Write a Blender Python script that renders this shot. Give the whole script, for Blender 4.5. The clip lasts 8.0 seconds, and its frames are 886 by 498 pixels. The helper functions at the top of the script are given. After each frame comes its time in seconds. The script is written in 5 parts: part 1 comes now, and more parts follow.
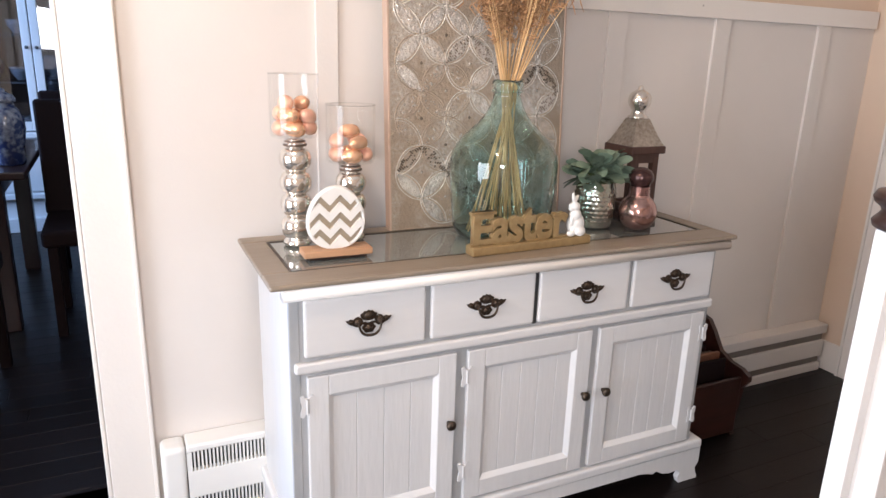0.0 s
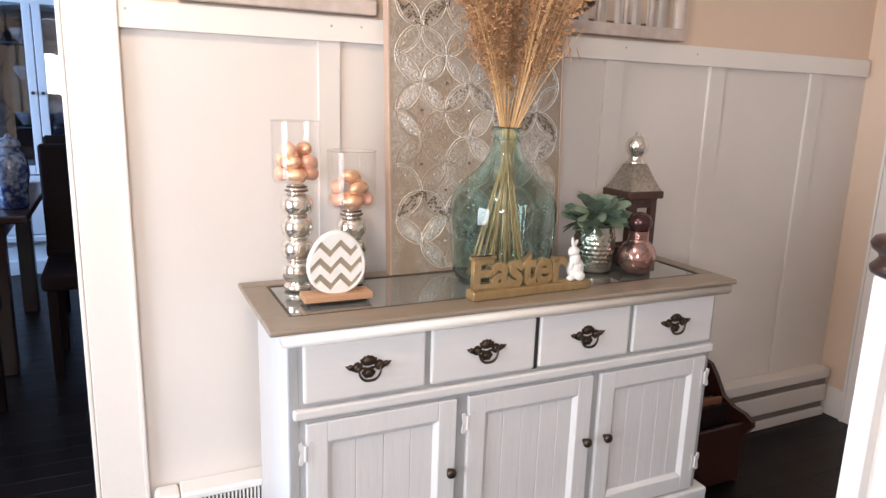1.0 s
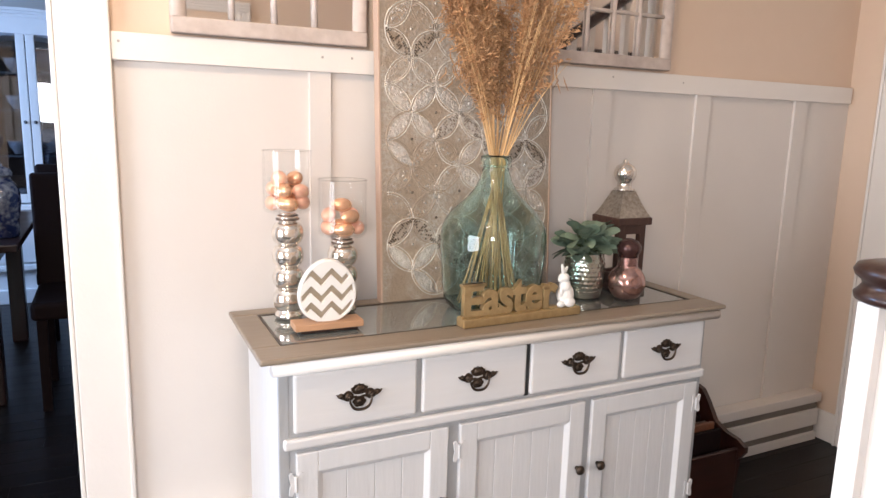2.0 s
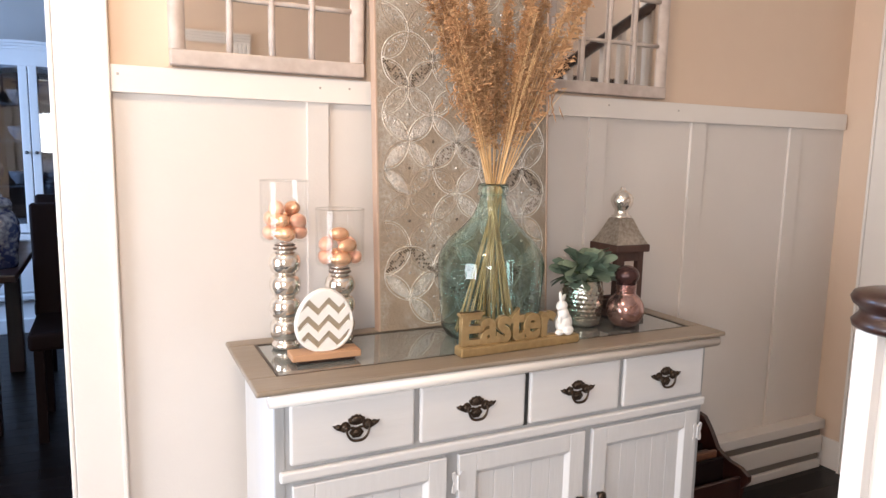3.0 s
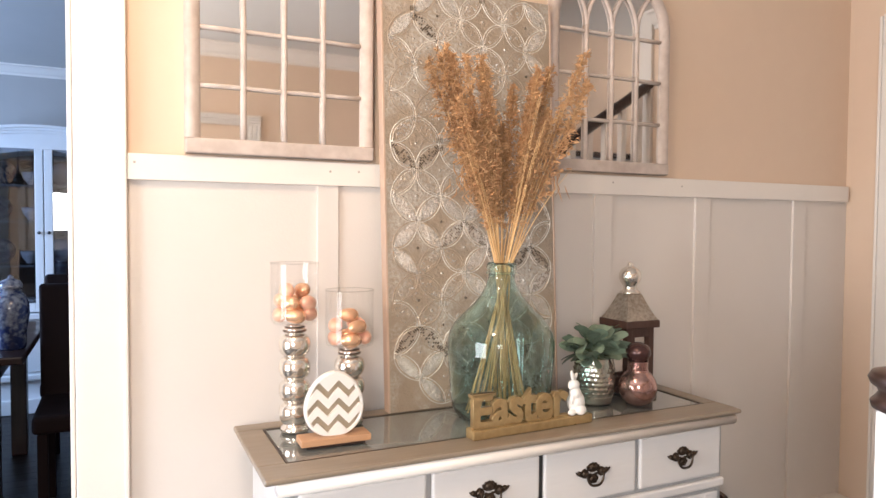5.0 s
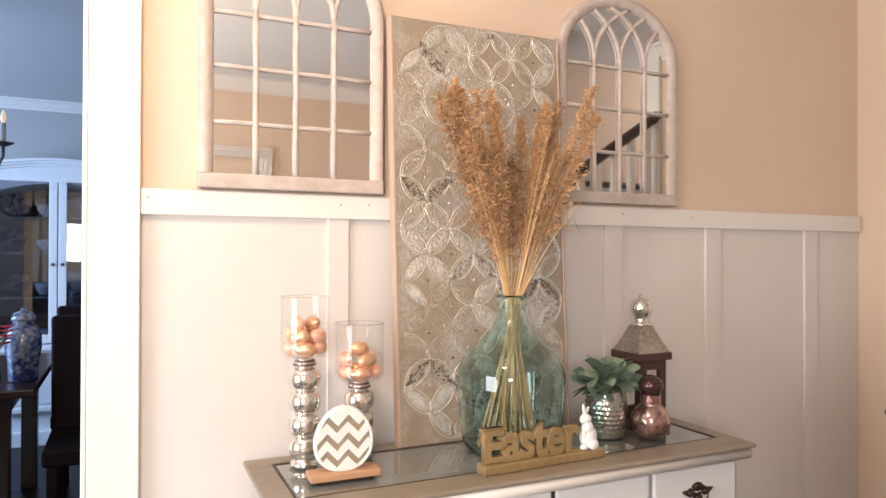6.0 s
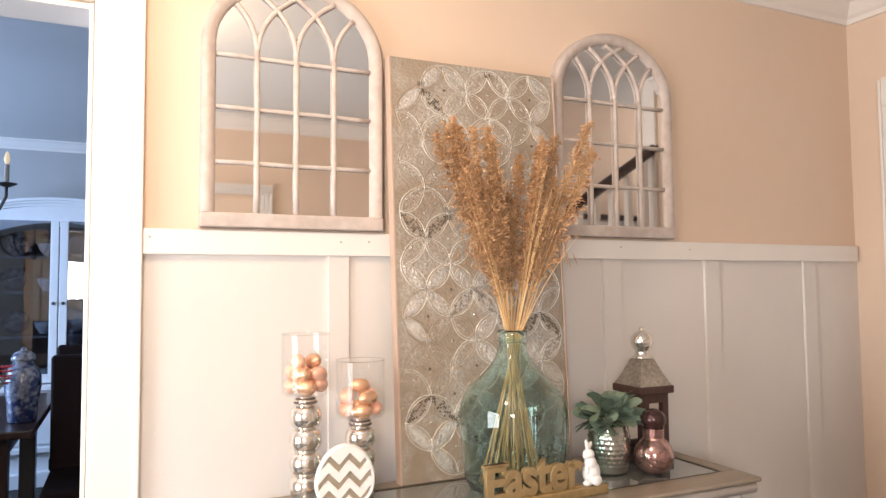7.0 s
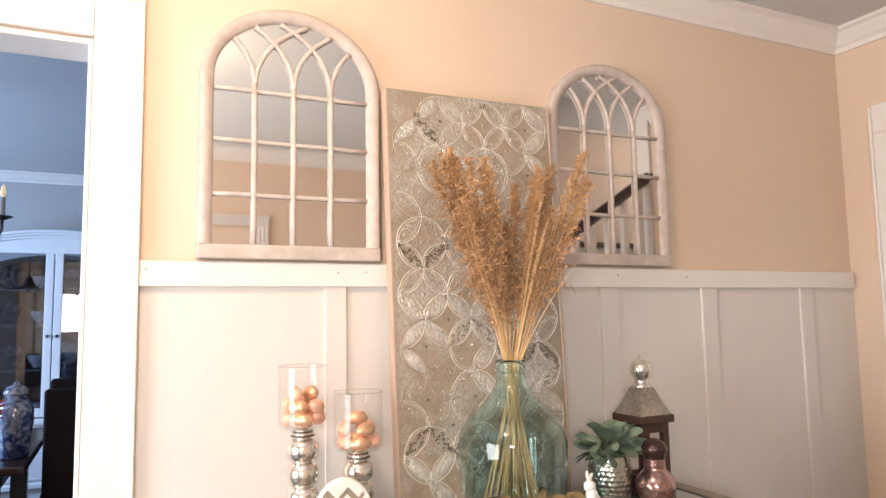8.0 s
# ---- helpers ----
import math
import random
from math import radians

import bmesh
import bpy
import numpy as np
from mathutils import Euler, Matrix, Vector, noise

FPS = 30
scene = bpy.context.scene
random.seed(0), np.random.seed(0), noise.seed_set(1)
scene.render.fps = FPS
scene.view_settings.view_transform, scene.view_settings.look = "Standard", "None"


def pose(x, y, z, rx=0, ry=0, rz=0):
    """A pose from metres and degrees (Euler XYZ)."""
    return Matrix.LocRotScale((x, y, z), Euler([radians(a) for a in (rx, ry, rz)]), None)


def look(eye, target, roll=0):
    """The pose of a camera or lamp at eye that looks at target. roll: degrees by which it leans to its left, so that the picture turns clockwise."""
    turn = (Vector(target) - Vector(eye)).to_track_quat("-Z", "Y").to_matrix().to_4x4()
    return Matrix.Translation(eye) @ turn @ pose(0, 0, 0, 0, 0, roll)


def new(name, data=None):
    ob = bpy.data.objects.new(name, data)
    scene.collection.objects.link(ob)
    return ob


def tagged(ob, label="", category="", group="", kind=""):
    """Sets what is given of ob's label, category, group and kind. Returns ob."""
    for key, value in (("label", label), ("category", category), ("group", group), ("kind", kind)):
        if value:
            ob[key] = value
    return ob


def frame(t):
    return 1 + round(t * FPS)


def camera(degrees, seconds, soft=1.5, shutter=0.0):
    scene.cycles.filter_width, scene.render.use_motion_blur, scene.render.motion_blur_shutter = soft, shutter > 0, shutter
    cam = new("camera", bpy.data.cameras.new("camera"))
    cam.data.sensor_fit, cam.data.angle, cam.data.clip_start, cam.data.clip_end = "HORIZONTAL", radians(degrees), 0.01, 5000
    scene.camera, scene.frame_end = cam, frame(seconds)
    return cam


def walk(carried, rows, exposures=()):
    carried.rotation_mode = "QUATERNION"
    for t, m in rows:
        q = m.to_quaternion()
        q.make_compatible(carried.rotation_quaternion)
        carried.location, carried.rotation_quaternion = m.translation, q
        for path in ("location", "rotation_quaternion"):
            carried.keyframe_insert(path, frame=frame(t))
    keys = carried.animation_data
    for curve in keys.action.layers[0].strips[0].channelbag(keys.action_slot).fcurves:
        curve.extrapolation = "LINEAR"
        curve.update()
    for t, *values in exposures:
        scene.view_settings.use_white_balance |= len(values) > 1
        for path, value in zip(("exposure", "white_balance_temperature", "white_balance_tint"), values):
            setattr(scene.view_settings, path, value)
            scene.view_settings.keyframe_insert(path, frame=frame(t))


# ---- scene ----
# ---- camera ----
cam = camera(66.1, 8.0, soft=1.45)
PATH = [
    (0, (-0.257, -1.837, 1.29), (0.581, -0.105, 0.744), 1.8),
    (0.5, (-0.255, -1.838, 1.296), (0.584, -0.087, 0.816), 2.1),
    (1, (-0.26, -1.839, 1.298), (0.589, -0.079, 0.871), 1.8),
    (1.5, (-0.261, -1.845, 1.303), (0.604, -0.085, 0.914), 1.6),
    (3, (-0.251, -1.851, 1.311), (0.624, -0.074, 1.034), 1.2),
    (3.5, (-0.254, -1.849, 1.32), (0.62, -0.065, 1.088), 1.1),
    (4, (-0.263, -1.848, 1.323), (0.612, -0.058, 1.145), 1.5),
    (4.5, (-0.265, -1.85, 1.331), (0.611, -0.056, 1.204), 1.1),
    (5, (-0.262, -1.851, 1.335), (0.604, -0.049, 1.264), 0.4),
    (6.5, (-0.265, -1.86, 1.35), (0.567, -0.042, 1.408), 0.1),
    (7, (-0.267, -1.866, 1.352), (0.571, -0.053, 1.463), -0.5),
    (7.5, (-0.268, -1.866, 1.351), (0.574, -0.059, 1.512), -0.6),
    (8, (-0.27, -1.863, 1.355), (0.577, -0.062, 1.55), -1.0),
]
EXPOSURES = [(0.0, -0.42, 5920, 10), (1.5, -0.41, 6030, 10), (3.5, -0.37, 6250, 10), (5.0, -0.33, 6380, 10), (8.0, -0.28, 6440, 10)]
walk(cam, [(t, look(eye, target, roll)) for t, eye, target, roll in PATH], EXPOSURES)

# ---- world and light ----
world = bpy.data.worlds.new("sky")
scene.world = world
world.use_nodes = True
sky = world.node_tree.nodes.new("ShaderNodeTexSky")
sky.sky_type, sky.sun_disc = "NISHITA", False
sky.sun_elevation, sky.sun_rotation = radians(40), radians(250)
world.node_tree.links.new(sky.outputs[0], world.node_tree.nodes["Background"].inputs[0])
world.node_tree.nodes["Background"].inputs[1].default_value = 0.12


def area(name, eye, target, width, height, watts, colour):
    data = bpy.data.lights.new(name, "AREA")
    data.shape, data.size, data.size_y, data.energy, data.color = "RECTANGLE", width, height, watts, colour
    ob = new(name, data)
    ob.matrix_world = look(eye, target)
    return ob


sun = new("sun", bpy.data.lights.new("sun", "SUN"))
sun.data.energy, sun.data.angle, sun.data.color = 2.0, radians(0.5), (1.0, 0.95, 0.88)
sun.matrix_world = look((-3.0, -12.0, 9.0), (0, 0, 0))
area("hall_window_light", (-2.53, -1.35, 1.05), (2.4, -0.9, 1.25), 1.5, 1.5, 112, (0.93, 0.955, 1.0))
area("door_lite_light", (-1.05, -2.97, 1.5), (2.3, -0.1, 1.5), 0.56, 0.58, 50, (0.98, 0.97, 0.95))
area("dining_window_light", (-3.3, 2.2, 1.5), (0, 2.4, 1.2), 1.6, 1.4, 200, (0.42, 0.62, 1.0))
# unseen fill lamp, added to brighten the stairwell that the mirror reflects
area("stair_fill_light", (4.68, -1.75, 2.1), (2.5, -1.8, 1.9), 0.7, 0.8, 62, (1.0, 0.97, 0.93))
lamp = new("hall_lamp_light", bpy.data.lights.new("hall_lamp_light", "POINT"))
lamp.data.energy, lamp.data.color, lamp.data.shadow_soft_size = 52, (1.0, 0.73, 0.48), 0.12
lamp.location = (-0.35, -1.15, 2.36)


# ---- materials ----
def rgba(c):
    return (*c, 1.0)


def mat(name, colour, other=None, rough=0.5, metal=0.0, scale=30.0, stretch=(1, 1, 1), amount=0.5, bump=0.0,
        bump_scale=None, spread=0.0, coat=0.0, rough_spread=0.1, gloss=0.5):
    """Two-scale mottled surface: colour to other by large and fine noise; spread varies it from piece to piece."""
    m = bpy.data.materials.new(name)
    m.use_nodes = True
    nt = m.node_tree
    bsdf = nt.nodes["Principled BSDF"]
    other = other or tuple(v * 0.82 for v in colour)
    coord = nt.nodes.new("ShaderNodeTexCoord")
    mapping = nt.nodes.new("ShaderNodeMapping")
    mapping.inputs["Scale"].default_value = stretch
    nt.links.new(coord.outputs["Object"], mapping.inputs["Vector"])
    fine, broad = nt.nodes.new("ShaderNodeTexNoise"), nt.nodes.new("ShaderNodeTexNoise")
    fine.inputs["Scale"].default_value, fine.inputs["Detail"].default_value = scale, 6
    broad.inputs["Scale"].default_value, broad.inputs["Detail"].default_value = scale * 0.11, 3
    for n in (fine, broad):
        nt.links.new(mapping.outputs[0], n.inputs["Vector"])
    both = nt.nodes.new("ShaderNodeMath")
    both.operation = "MULTIPLY_ADD"
    nt.links.new(fine.outputs["Fac"], both.inputs[0])
    both.inputs[1].default_value = 0.55
    half = nt.nodes.new("ShaderNodeMath")
    half.operation = "MULTIPLY"
    nt.links.new(broad.outputs["Fac"], half.inputs[0])
    half.inputs[1].default_value = 0.45
    nt.links.new(half.outputs[0], both.inputs[2])
    ramp = nt.nodes.new("ShaderNodeMapRange")
    ramp.inputs["From Min"].default_value, ramp.inputs["From Max"].default_value = 0.5 - 0.2, 0.5 + 0.2
    ramp.inputs["To Max"].default_value = amount
    nt.links.new(both.outputs[0], ramp.inputs["Value"])
    mix = nt.nodes.new("ShaderNodeMix")
    mix.data_type = "RGBA"
    mix.inputs["A"].default_value, mix.inputs["B"].default_value = rgba(colour), rgba(other)
    nt.links.new(ramp.outputs[0], mix.inputs["Factor"])
    out = mix.outputs["Result"]
    if spread:
        info, hsv = nt.nodes.new("ShaderNodeObjectInfo"), nt.nodes.new("ShaderNodeHueSaturation")
        rng = nt.nodes.new("ShaderNodeMapRange")
        rng.inputs["To Min"].default_value, rng.inputs["To Max"].default_value = 1 - spread, 1 + spread
        nt.links.new(info.outputs["Random"], rng.inputs["Value"])
        nt.links.new(rng.outputs[0], hsv.inputs["Value"])
        nt.links.new(out, hsv.inputs["Color"])
        out = hsv.outputs[0]
    nt.links.new(out, bsdf.inputs["Base Color"])
    rr = nt.nodes.new("ShaderNodeMapRange")
    rr.inputs["To Min"].default_value, rr.inputs["To Max"].default_value = max(0.02, rough - rough_spread), min(1, rough + rough_spread)
    nt.links.new(broad.outputs["Fac"], rr.inputs["Value"])
    nt.links.new(rr.outputs[0], bsdf.inputs["Roughness"])
    bsdf.inputs["Specular IOR Level"].default_value = gloss
    bsdf.inputs["Metallic"].default_value, bsdf.inputs["Coat Weight"].default_value = metal, coat
    if bump:
        b, n = nt.nodes.new("ShaderNodeBump"), nt.nodes.new("ShaderNodeTexNoise")
        n.inputs["Scale"].default_value, n.inputs["Detail"].default_value = bump_scale or scale * 2, 4
        nt.links.new(mapping.outputs[0], n.inputs["Vector"])
        b.inputs["Strength"].default_value, b.inputs["Distance"].default_value = bump, 0.004
        nt.links.new(n.outputs["Fac"], b.inputs["Height"])
        nt.links.new(b.outputs[0], bsdf.inputs["Normal"])
    return m


def glass(name, colour, rough=0.0, ior=1.45, bump=0.0):
    m = bpy.data.materials.new(name)
    m.use_nodes = True
    b = m.node_tree.nodes["Principled BSDF"]
    b.inputs["Base Color"].default_value, b.inputs["Roughness"].default_value = rgba(colour), rough
    b.inputs["Transmission Weight"].default_value, b.inputs["IOR"].default_value = 1.0, ior
    if bump:
        n, k = m.node_tree.nodes.new("ShaderNodeTexNoise"), m.node_tree.nodes.new("ShaderNodeBump")
        n.inputs["Scale"].default_value = 26
        k.inputs["Strength"].default_value, k.inputs["Distance"].default_value = bump, 0.004
        m.node_tree.links.new(n.outputs["Fac"], k.inputs["Height"])
        m.node_tree.links.new(k.outputs[0], b.inputs["Normal"])
    return m


def thin_glass(name, colour, gloss=0.12):
    """A pane too thin to bend light: clear, with a faint mirror over it."""
    m = bpy.data.materials.new(name)
    m.use_nodes = True
    nt = m.node_tree
    nt.nodes.remove(nt.nodes["Principled BSDF"])
    clear, shiny, mix = nt.nodes.new("ShaderNodeBsdfTransparent"), nt.nodes.new("ShaderNodeBsdfGlossy"), nt.nodes.new("ShaderNodeMixShader")
    clear.inputs[0].default_value = rgba(colour)
    shiny.inputs["Roughness"].default_value = 0.02
    edge, power = nt.nodes.new("ShaderNodeLayerWeight"), nt.nodes.new("ShaderNodeMath")
    edge.inputs[0].default_value = 0.5
    power.operation = "POWER"
    nt.links.new(edge.outputs["Facing"], power.inputs[0])
    power.inputs[1].default_value = 2.6
    amount = nt.nodes.new("ShaderNodeMath")
    amount.operation = "MULTIPLY_ADD"
    amount.inputs[1].default_value, amount.inputs[2].default_value = gloss * 2.4, gloss * 0.28
    nt.links.new(power.outputs[0], amount.inputs[0])
    nt.links.new(amount.outputs[0], mix.inputs[0])
    nt.links.new(clear.outputs[0], mix.inputs[1])
    nt.links.new(shiny.outputs[0], mix.inputs[2])
    nt.links.new(mix.outputs[0], nt.nodes["Material Output"].inputs[0])
    return m


def glow(name, colour, strength):
    m = bpy.data.materials.new(name)
    m.use_nodes = True
    b = m.node_tree.nodes["Principled BSDF"]
    b.inputs["Base Color"].default_value = rgba(colour)
    b.inputs["Emission Color"].default_value, b.inputs["Emission Strength"].default_value = rgba(colour), strength
    return m


WALL_BEIGE = mat("beige_wall_paint", (0.70, 0.545, 0.42), (0.66, 0.506, 0.387), 0.75, scale=14, bump=0.12, bump_scale=260)
PANEL_WHITE = mat("panel_white_paint", (0.69, 0.635, 0.59), (0.645, 0.592, 0.55), 0.55, scale=9, bump=0.1, bump_scale=180)
TRIM_WHITE = mat("trim_white_paint", (0.78, 0.725, 0.675), (0.72, 0.67, 0.62), 0.38, scale=12, bump=0.1, bump_scale=120)
CEILING_WHITE = mat("ceiling_paint", (0.62, 0.6, 0.58), (0.58, 0.56, 0.54), 0.9, scale=8, bump=0.1, bump_scale=200)
DINING_GREY = mat("dining_wall_paint", (0.42, 0.41, 0.40), (0.38, 0.37, 0.36), 0.8, scale=8, bump=0.1, bump_scale=200)
DARK_FLOOR = mat("dark_stained_floorboards", (0.006, 0.004, 0.004), (0.010, 0.006, 0.005), 0.36, scale=24, stretch=(0.4, 4, 1), amount=1, bump=0.1, spread=0.3, gloss=0.22)
BUFFET_WHITE = mat("brushed_white_furniture_paint", (0.69, 0.675, 0.67), (0.55, 0.535, 0.53), 0.42, scale=60, stretch=(1, 1, 0.12), amount=0.4, bump=0.18, bump_scale=120, spread=0.02)
DRAWER_WHITE = mat("brushed_white_drawer_paint", (0.71, 0.69, 0.68), (0.60, 0.58, 0.57), 0.4, scale=50, stretch=(0.1, 1, 1), amount=0.35, bump=0.15, bump_scale=110, spread=0.03)
STICK_WHITE = mat("smooth_white_moulding_paint", (0.74, 0.725, 0.72), (0.66, 0.65, 0.645), 0.4, scale=60, amount=0.3)
EDGE_CREAM = mat("worn_cream_edge_paint", (0.80, 0.74, 0.68), (0.60, 0.52, 0.44), 0.38, scale=36, stretch=(0.15, 1, 1), amount=0.45, bump=0.15, bump_scale=90)
# buffet paint darkened to grey: shade between drawers and doors put in the colour
BUFFET_SHADOW = mat("worn_white_paint_greyed_for_shade", (0.42, 0.42, 0.425), (0.30, 0.30, 0.30), 0.5, scale=70, stretch=(1, 1, 0.15), amount=0.7, bump=0.2, bump_scale=120)
TOP_TAUPE = mat("taupe_stained_top", (0.29, 0.235, 0.178), (0.20, 0.158, 0.117), 0.40, scale=50, stretch=(0.12, 1, 1), amount=0.8, bump=0.15, bump_scale=90)
BRONZE = mat("dark_bronze", (0.055, 0.038, 0.028), (0.16, 0.12, 0.09), 0.38, metal=0.85, scale=220, amount=0.5, bump=0.3, bump_scale=320)
DARK_WOOD = mat("dark_brown_wood", (0.024, 0.010, 0.008), (0.042, 0.018, 0.013), 0.35, scale=40, stretch=(1, 1, 0.15), amount=0.8, bump=0.1, coat=0.2)
RED_WOOD = mat("reddish_brown_wood", (0.045, 0.012, 0.007), (0.014, 0.005, 0.004), 0.38, scale=34, stretch=(0.2, 1, 1), amount=0.9, bump=0.15, coat=0.2)
LANTERN_WOOD = mat("weathered_dark_wood", (0.085, 0.042, 0.032), (0.045, 0.022, 0.017), 0.6, scale=60, stretch=(1, 1, 0.15), amount=0.9, bump=0.3)
MERCURY = mat("mercury_glass_silver", (0.93, 0.90, 0.85), (0.66, 0.58, 0.50), 0.13, metal=0.9, scale=95, amount=0.7, bump=0.1, bump_scale=60)
COLLAR = mat("tarnished_metal_collar", (0.30, 0.23, 0.19), (0.12, 0.09, 0.075), 0.3, metal=0.85, scale=120, amount=0.8)
GREEN_MERCURY = mat("iridescent_mercury_glass", (0.46, 0.55, 0.46), (0.46, 0.36, 0.34), 0.18, metal=0.92, scale=60, amount=1, bump=0.1)
ROSE_MERCURY = mat("rose_mercury_glass", (0.66, 0.44, 0.40), (0.22, 0.11, 0.10), 0.12, metal=0.9, scale=70, amount=1.0, bump=0.35, bump_scale=45)
ROSE_DARK = mat("smoky_brown_mercury_glass", (0.12, 0.06, 0.055), (0.04, 0.02, 0.02), 0.22, metal=0.6, scale=60, amount=1.0, bump=0.2, bump_scale=45)
ROOF_SILVER = mat("embossed_aged_silver", (0.62, 0.57, 0.50), (0.20, 0.16, 0.12), 0.35, metal=0.8, scale=110, amount=0.9, bump=0.9, bump_scale=85)
EGG_PEACH = mat("speckled_peach_foil_egg", (0.80, 0.385, 0.285), (0.88, 0.62, 0.43), 0.34, metal=0.1, scale=80, amount=0.8, spread=0.1)
EGG_GOLD = mat("rose_gold_foil_egg", (0.80, 0.43, 0.25), (0.90, 0.62, 0.40), 0.26, metal=0.6, scale=120, amount=0.8, bump=0.2, bump_scale=150, spread=0.08)
WHITE_CERAMIC = mat("white_glazed_ceramic", (0.80, 0.77, 0.73), (0.74, 0.70, 0.65), 0.3, scale=30, coat=0.3)
EGG_TAUPE = mat("taupe_glitter_paint", (0.42, 0.345, 0.25), (0.34, 0.275, 0.195), 0.6, scale=300, amount=0.9, bump=0.2, bump_scale=600)
OAK = mat("light_oak", (0.52, 0.30, 0.17), (0.42, 0.23, 0.12), 0.5, scale=45, stretch=(0.1, 1, 1), amount=0.9, bump=0.1)
GOLD_PAINT = mat("antique_gold_paint", (0.47, 0.335, 0.165), (0.31, 0.205, 0.09), 0.30, metal=0.5, scale=70, amount=0.9, bump=0.25, bump_scale=120)
LEAF = mat("sage_green_leaf", (0.145, 0.20, 0.14), (0.26, 0.325, 0.24), 0.7, scale=50, amount=0.8, spread=0.3)
STEM_GREEN = mat("green_stem", (0.10, 0.14, 0.06), None, 0.6)
STRAW = mat("dry_straw_stem", (0.52, 0.31, 0.13), (0.66, 0.44, 0.22), 0.6, scale=40, amount=0.9, spread=0.15)
PLUME = mat("dry_grass_plume", (0.345, 0.172, 0.08), (0.60, 0.37, 0.188), 0.85, scale=60, amount=1, spread=0.14)
ART_EDGE = mat("pale_wood_panel_edge", (0.55, 0.40, 0.31), (0.46, 0.33, 0.25), 0.6, scale=40, stretch=(1, 1, 0.1), amount=0.8)
ART_TAUPE = mat("pressed_taupe_relief", (0.50, 0.41, 0.32), (0.26, 0.20, 0.145), 0.3, metal=0.25, scale=70, amount=1, bump=0.6, bump_scale=170)
ART_SILVER = mat("pressed_pale_silver_relief", (0.92, 0.885, 0.82), (0.52, 0.45, 0.365), 0.25, metal=0.3, scale=60, amount=1, bump=0.7, bump_scale=170)
ART_FOIL = mat("rubbed_silver_foil", (0.90, 0.885, 0.84), (0.55, 0.47, 0.38), 0.18, metal=0.55, scale=46, amount=1.0, bump=1.0, bump_scale=120)
ART_DARK = mat("dark_worn_relief", (0.085, 0.066, 0.048), (0.19, 0.15, 0.115), 0.45, metal=0.4, scale=90, amount=0.9)


def rubbed_foil():
    """Taupe board with patches of worn silver foil and a fine crinkled relief."""
    m = mat("taupe_board_with_worn_foil", (0.345, 0.275, 0.207), (0.28, 0.22, 0.162), 0.42, scale=24, amount=0.9)
    nt = m.node_tree
    b = nt.nodes["Principled BSDF"]
    base = b.inputs["Base Color"].links[0].from_socket
    coord = nt.nodes.new("ShaderNodeTexCoord")
    patch, speck, mask, mix, bump = (nt.nodes.new(k) for k in ("ShaderNodeTexNoise", "ShaderNodeTexNoise", "ShaderNodeMath", "ShaderNodeMix", "ShaderNodeBump"))
    patch.inputs["Scale"].default_value, patch.inputs["Detail"].default_value = 7, 3
    speck.inputs["Scale"].default_value, speck.inputs["Detail"].default_value = 110, 5
    for n in (patch, speck):
        nt.links.new(coord.outputs["Object"], n.inputs["Vector"])
    edge, fine = nt.nodes.new("ShaderNodeMapRange"), nt.nodes.new("ShaderNodeMapRange")
    edge.inputs["From Min"].default_value, edge.inputs["From Max"].default_value = 0.46, 0.66
    fine.inputs["From Min"].default_value, fine.inputs["From Max"].default_value = 0.30, 0.78
    nt.links.new(patch.outputs["Fac"], edge.inputs["Value"])
    nt.links.new(speck.outputs["Fac"], fine.inputs["Value"])
    mask.operation = "MULTIPLY"
    nt.links.new(edge.outputs[0], mask.inputs[0])
    nt.links.new(fine.outputs[0], mask.inputs[1])
    mix.data_type = "RGBA"
    mix.inputs["B"].default_value = rgba((0.66, 0.645, 0.60))
    nt.links.new(mask.outputs[0], mix.inputs["Factor"])
    nt.links.new(base, mix.inputs["A"])
    nt.links.new(mix.outputs["Result"], b.inputs["Base Color"])
    metal = nt.nodes.new("ShaderNodeMath")
    metal.operation = "MULTIPLY"
    metal.inputs[1].default_value = 0.7
    nt.links.new(mask.outputs[0], metal.inputs[0])
    nt.links.new(metal.outputs[0], b.inputs["Metallic"])
    bump.inputs["Strength"].default_value, bump.inputs["Distance"].default_value = 0.9, 0.004
    nt.links.new(speck.outputs["Fac"], bump.inputs["Height"])
    nt.links.new(bump.outputs[0], b.inputs["Normal"])
    return m


ART_BOARD = rubbed_foil()
MIRROR_FRAME = mat("distressed_whitewashed_wood", (0.64, 0.555, 0.505), (0.34, 0.26, 0.215), 0.6, scale=46, stretch=(0.6, 1, 0.6), amount=0.75, bump=0.3, bump_scale=90)
MIRROR = mat("silvered_mirror", (0.86, 0.86, 0.86), (0.84, 0.84, 0.84), 0.03, metal=1.0, scale=3, rough_spread=0.01)
JUG_GLASS = glass("aqua_demijohn_glass", (0.835, 0.99, 0.97), 0.0, 1.45, 0.025)
CLEAR_GLASS = thin_glass("clear_hurricane_glass", (0.999, 0.999, 0.998), 0.09)
RIM_GLASS = thin_glass("ground_glass_rim", (0.92, 0.92, 0.91), 0.34)
PANE_GLASS = thin_glass("cabinet_pane_glass", (0.6, 0.62, 0.66), 0.26)
TABLE_GLASS = mat("dark_glass_table_inset", (0.20, 0.21, 0.20), (0.15, 0.155, 0.145), 0.04, scale=4, rough_spread=0.02, coat=1.0)
HEATER_WHITE = mat("enamelled_heater_white", (0.80, 0.78, 0.75), (0.74, 0.72, 0.69), 0.35, scale=10, bump=0.05)
RECESS_DARK = mat("dark_recess", (0.03, 0.03, 0.03), None, 0.7)
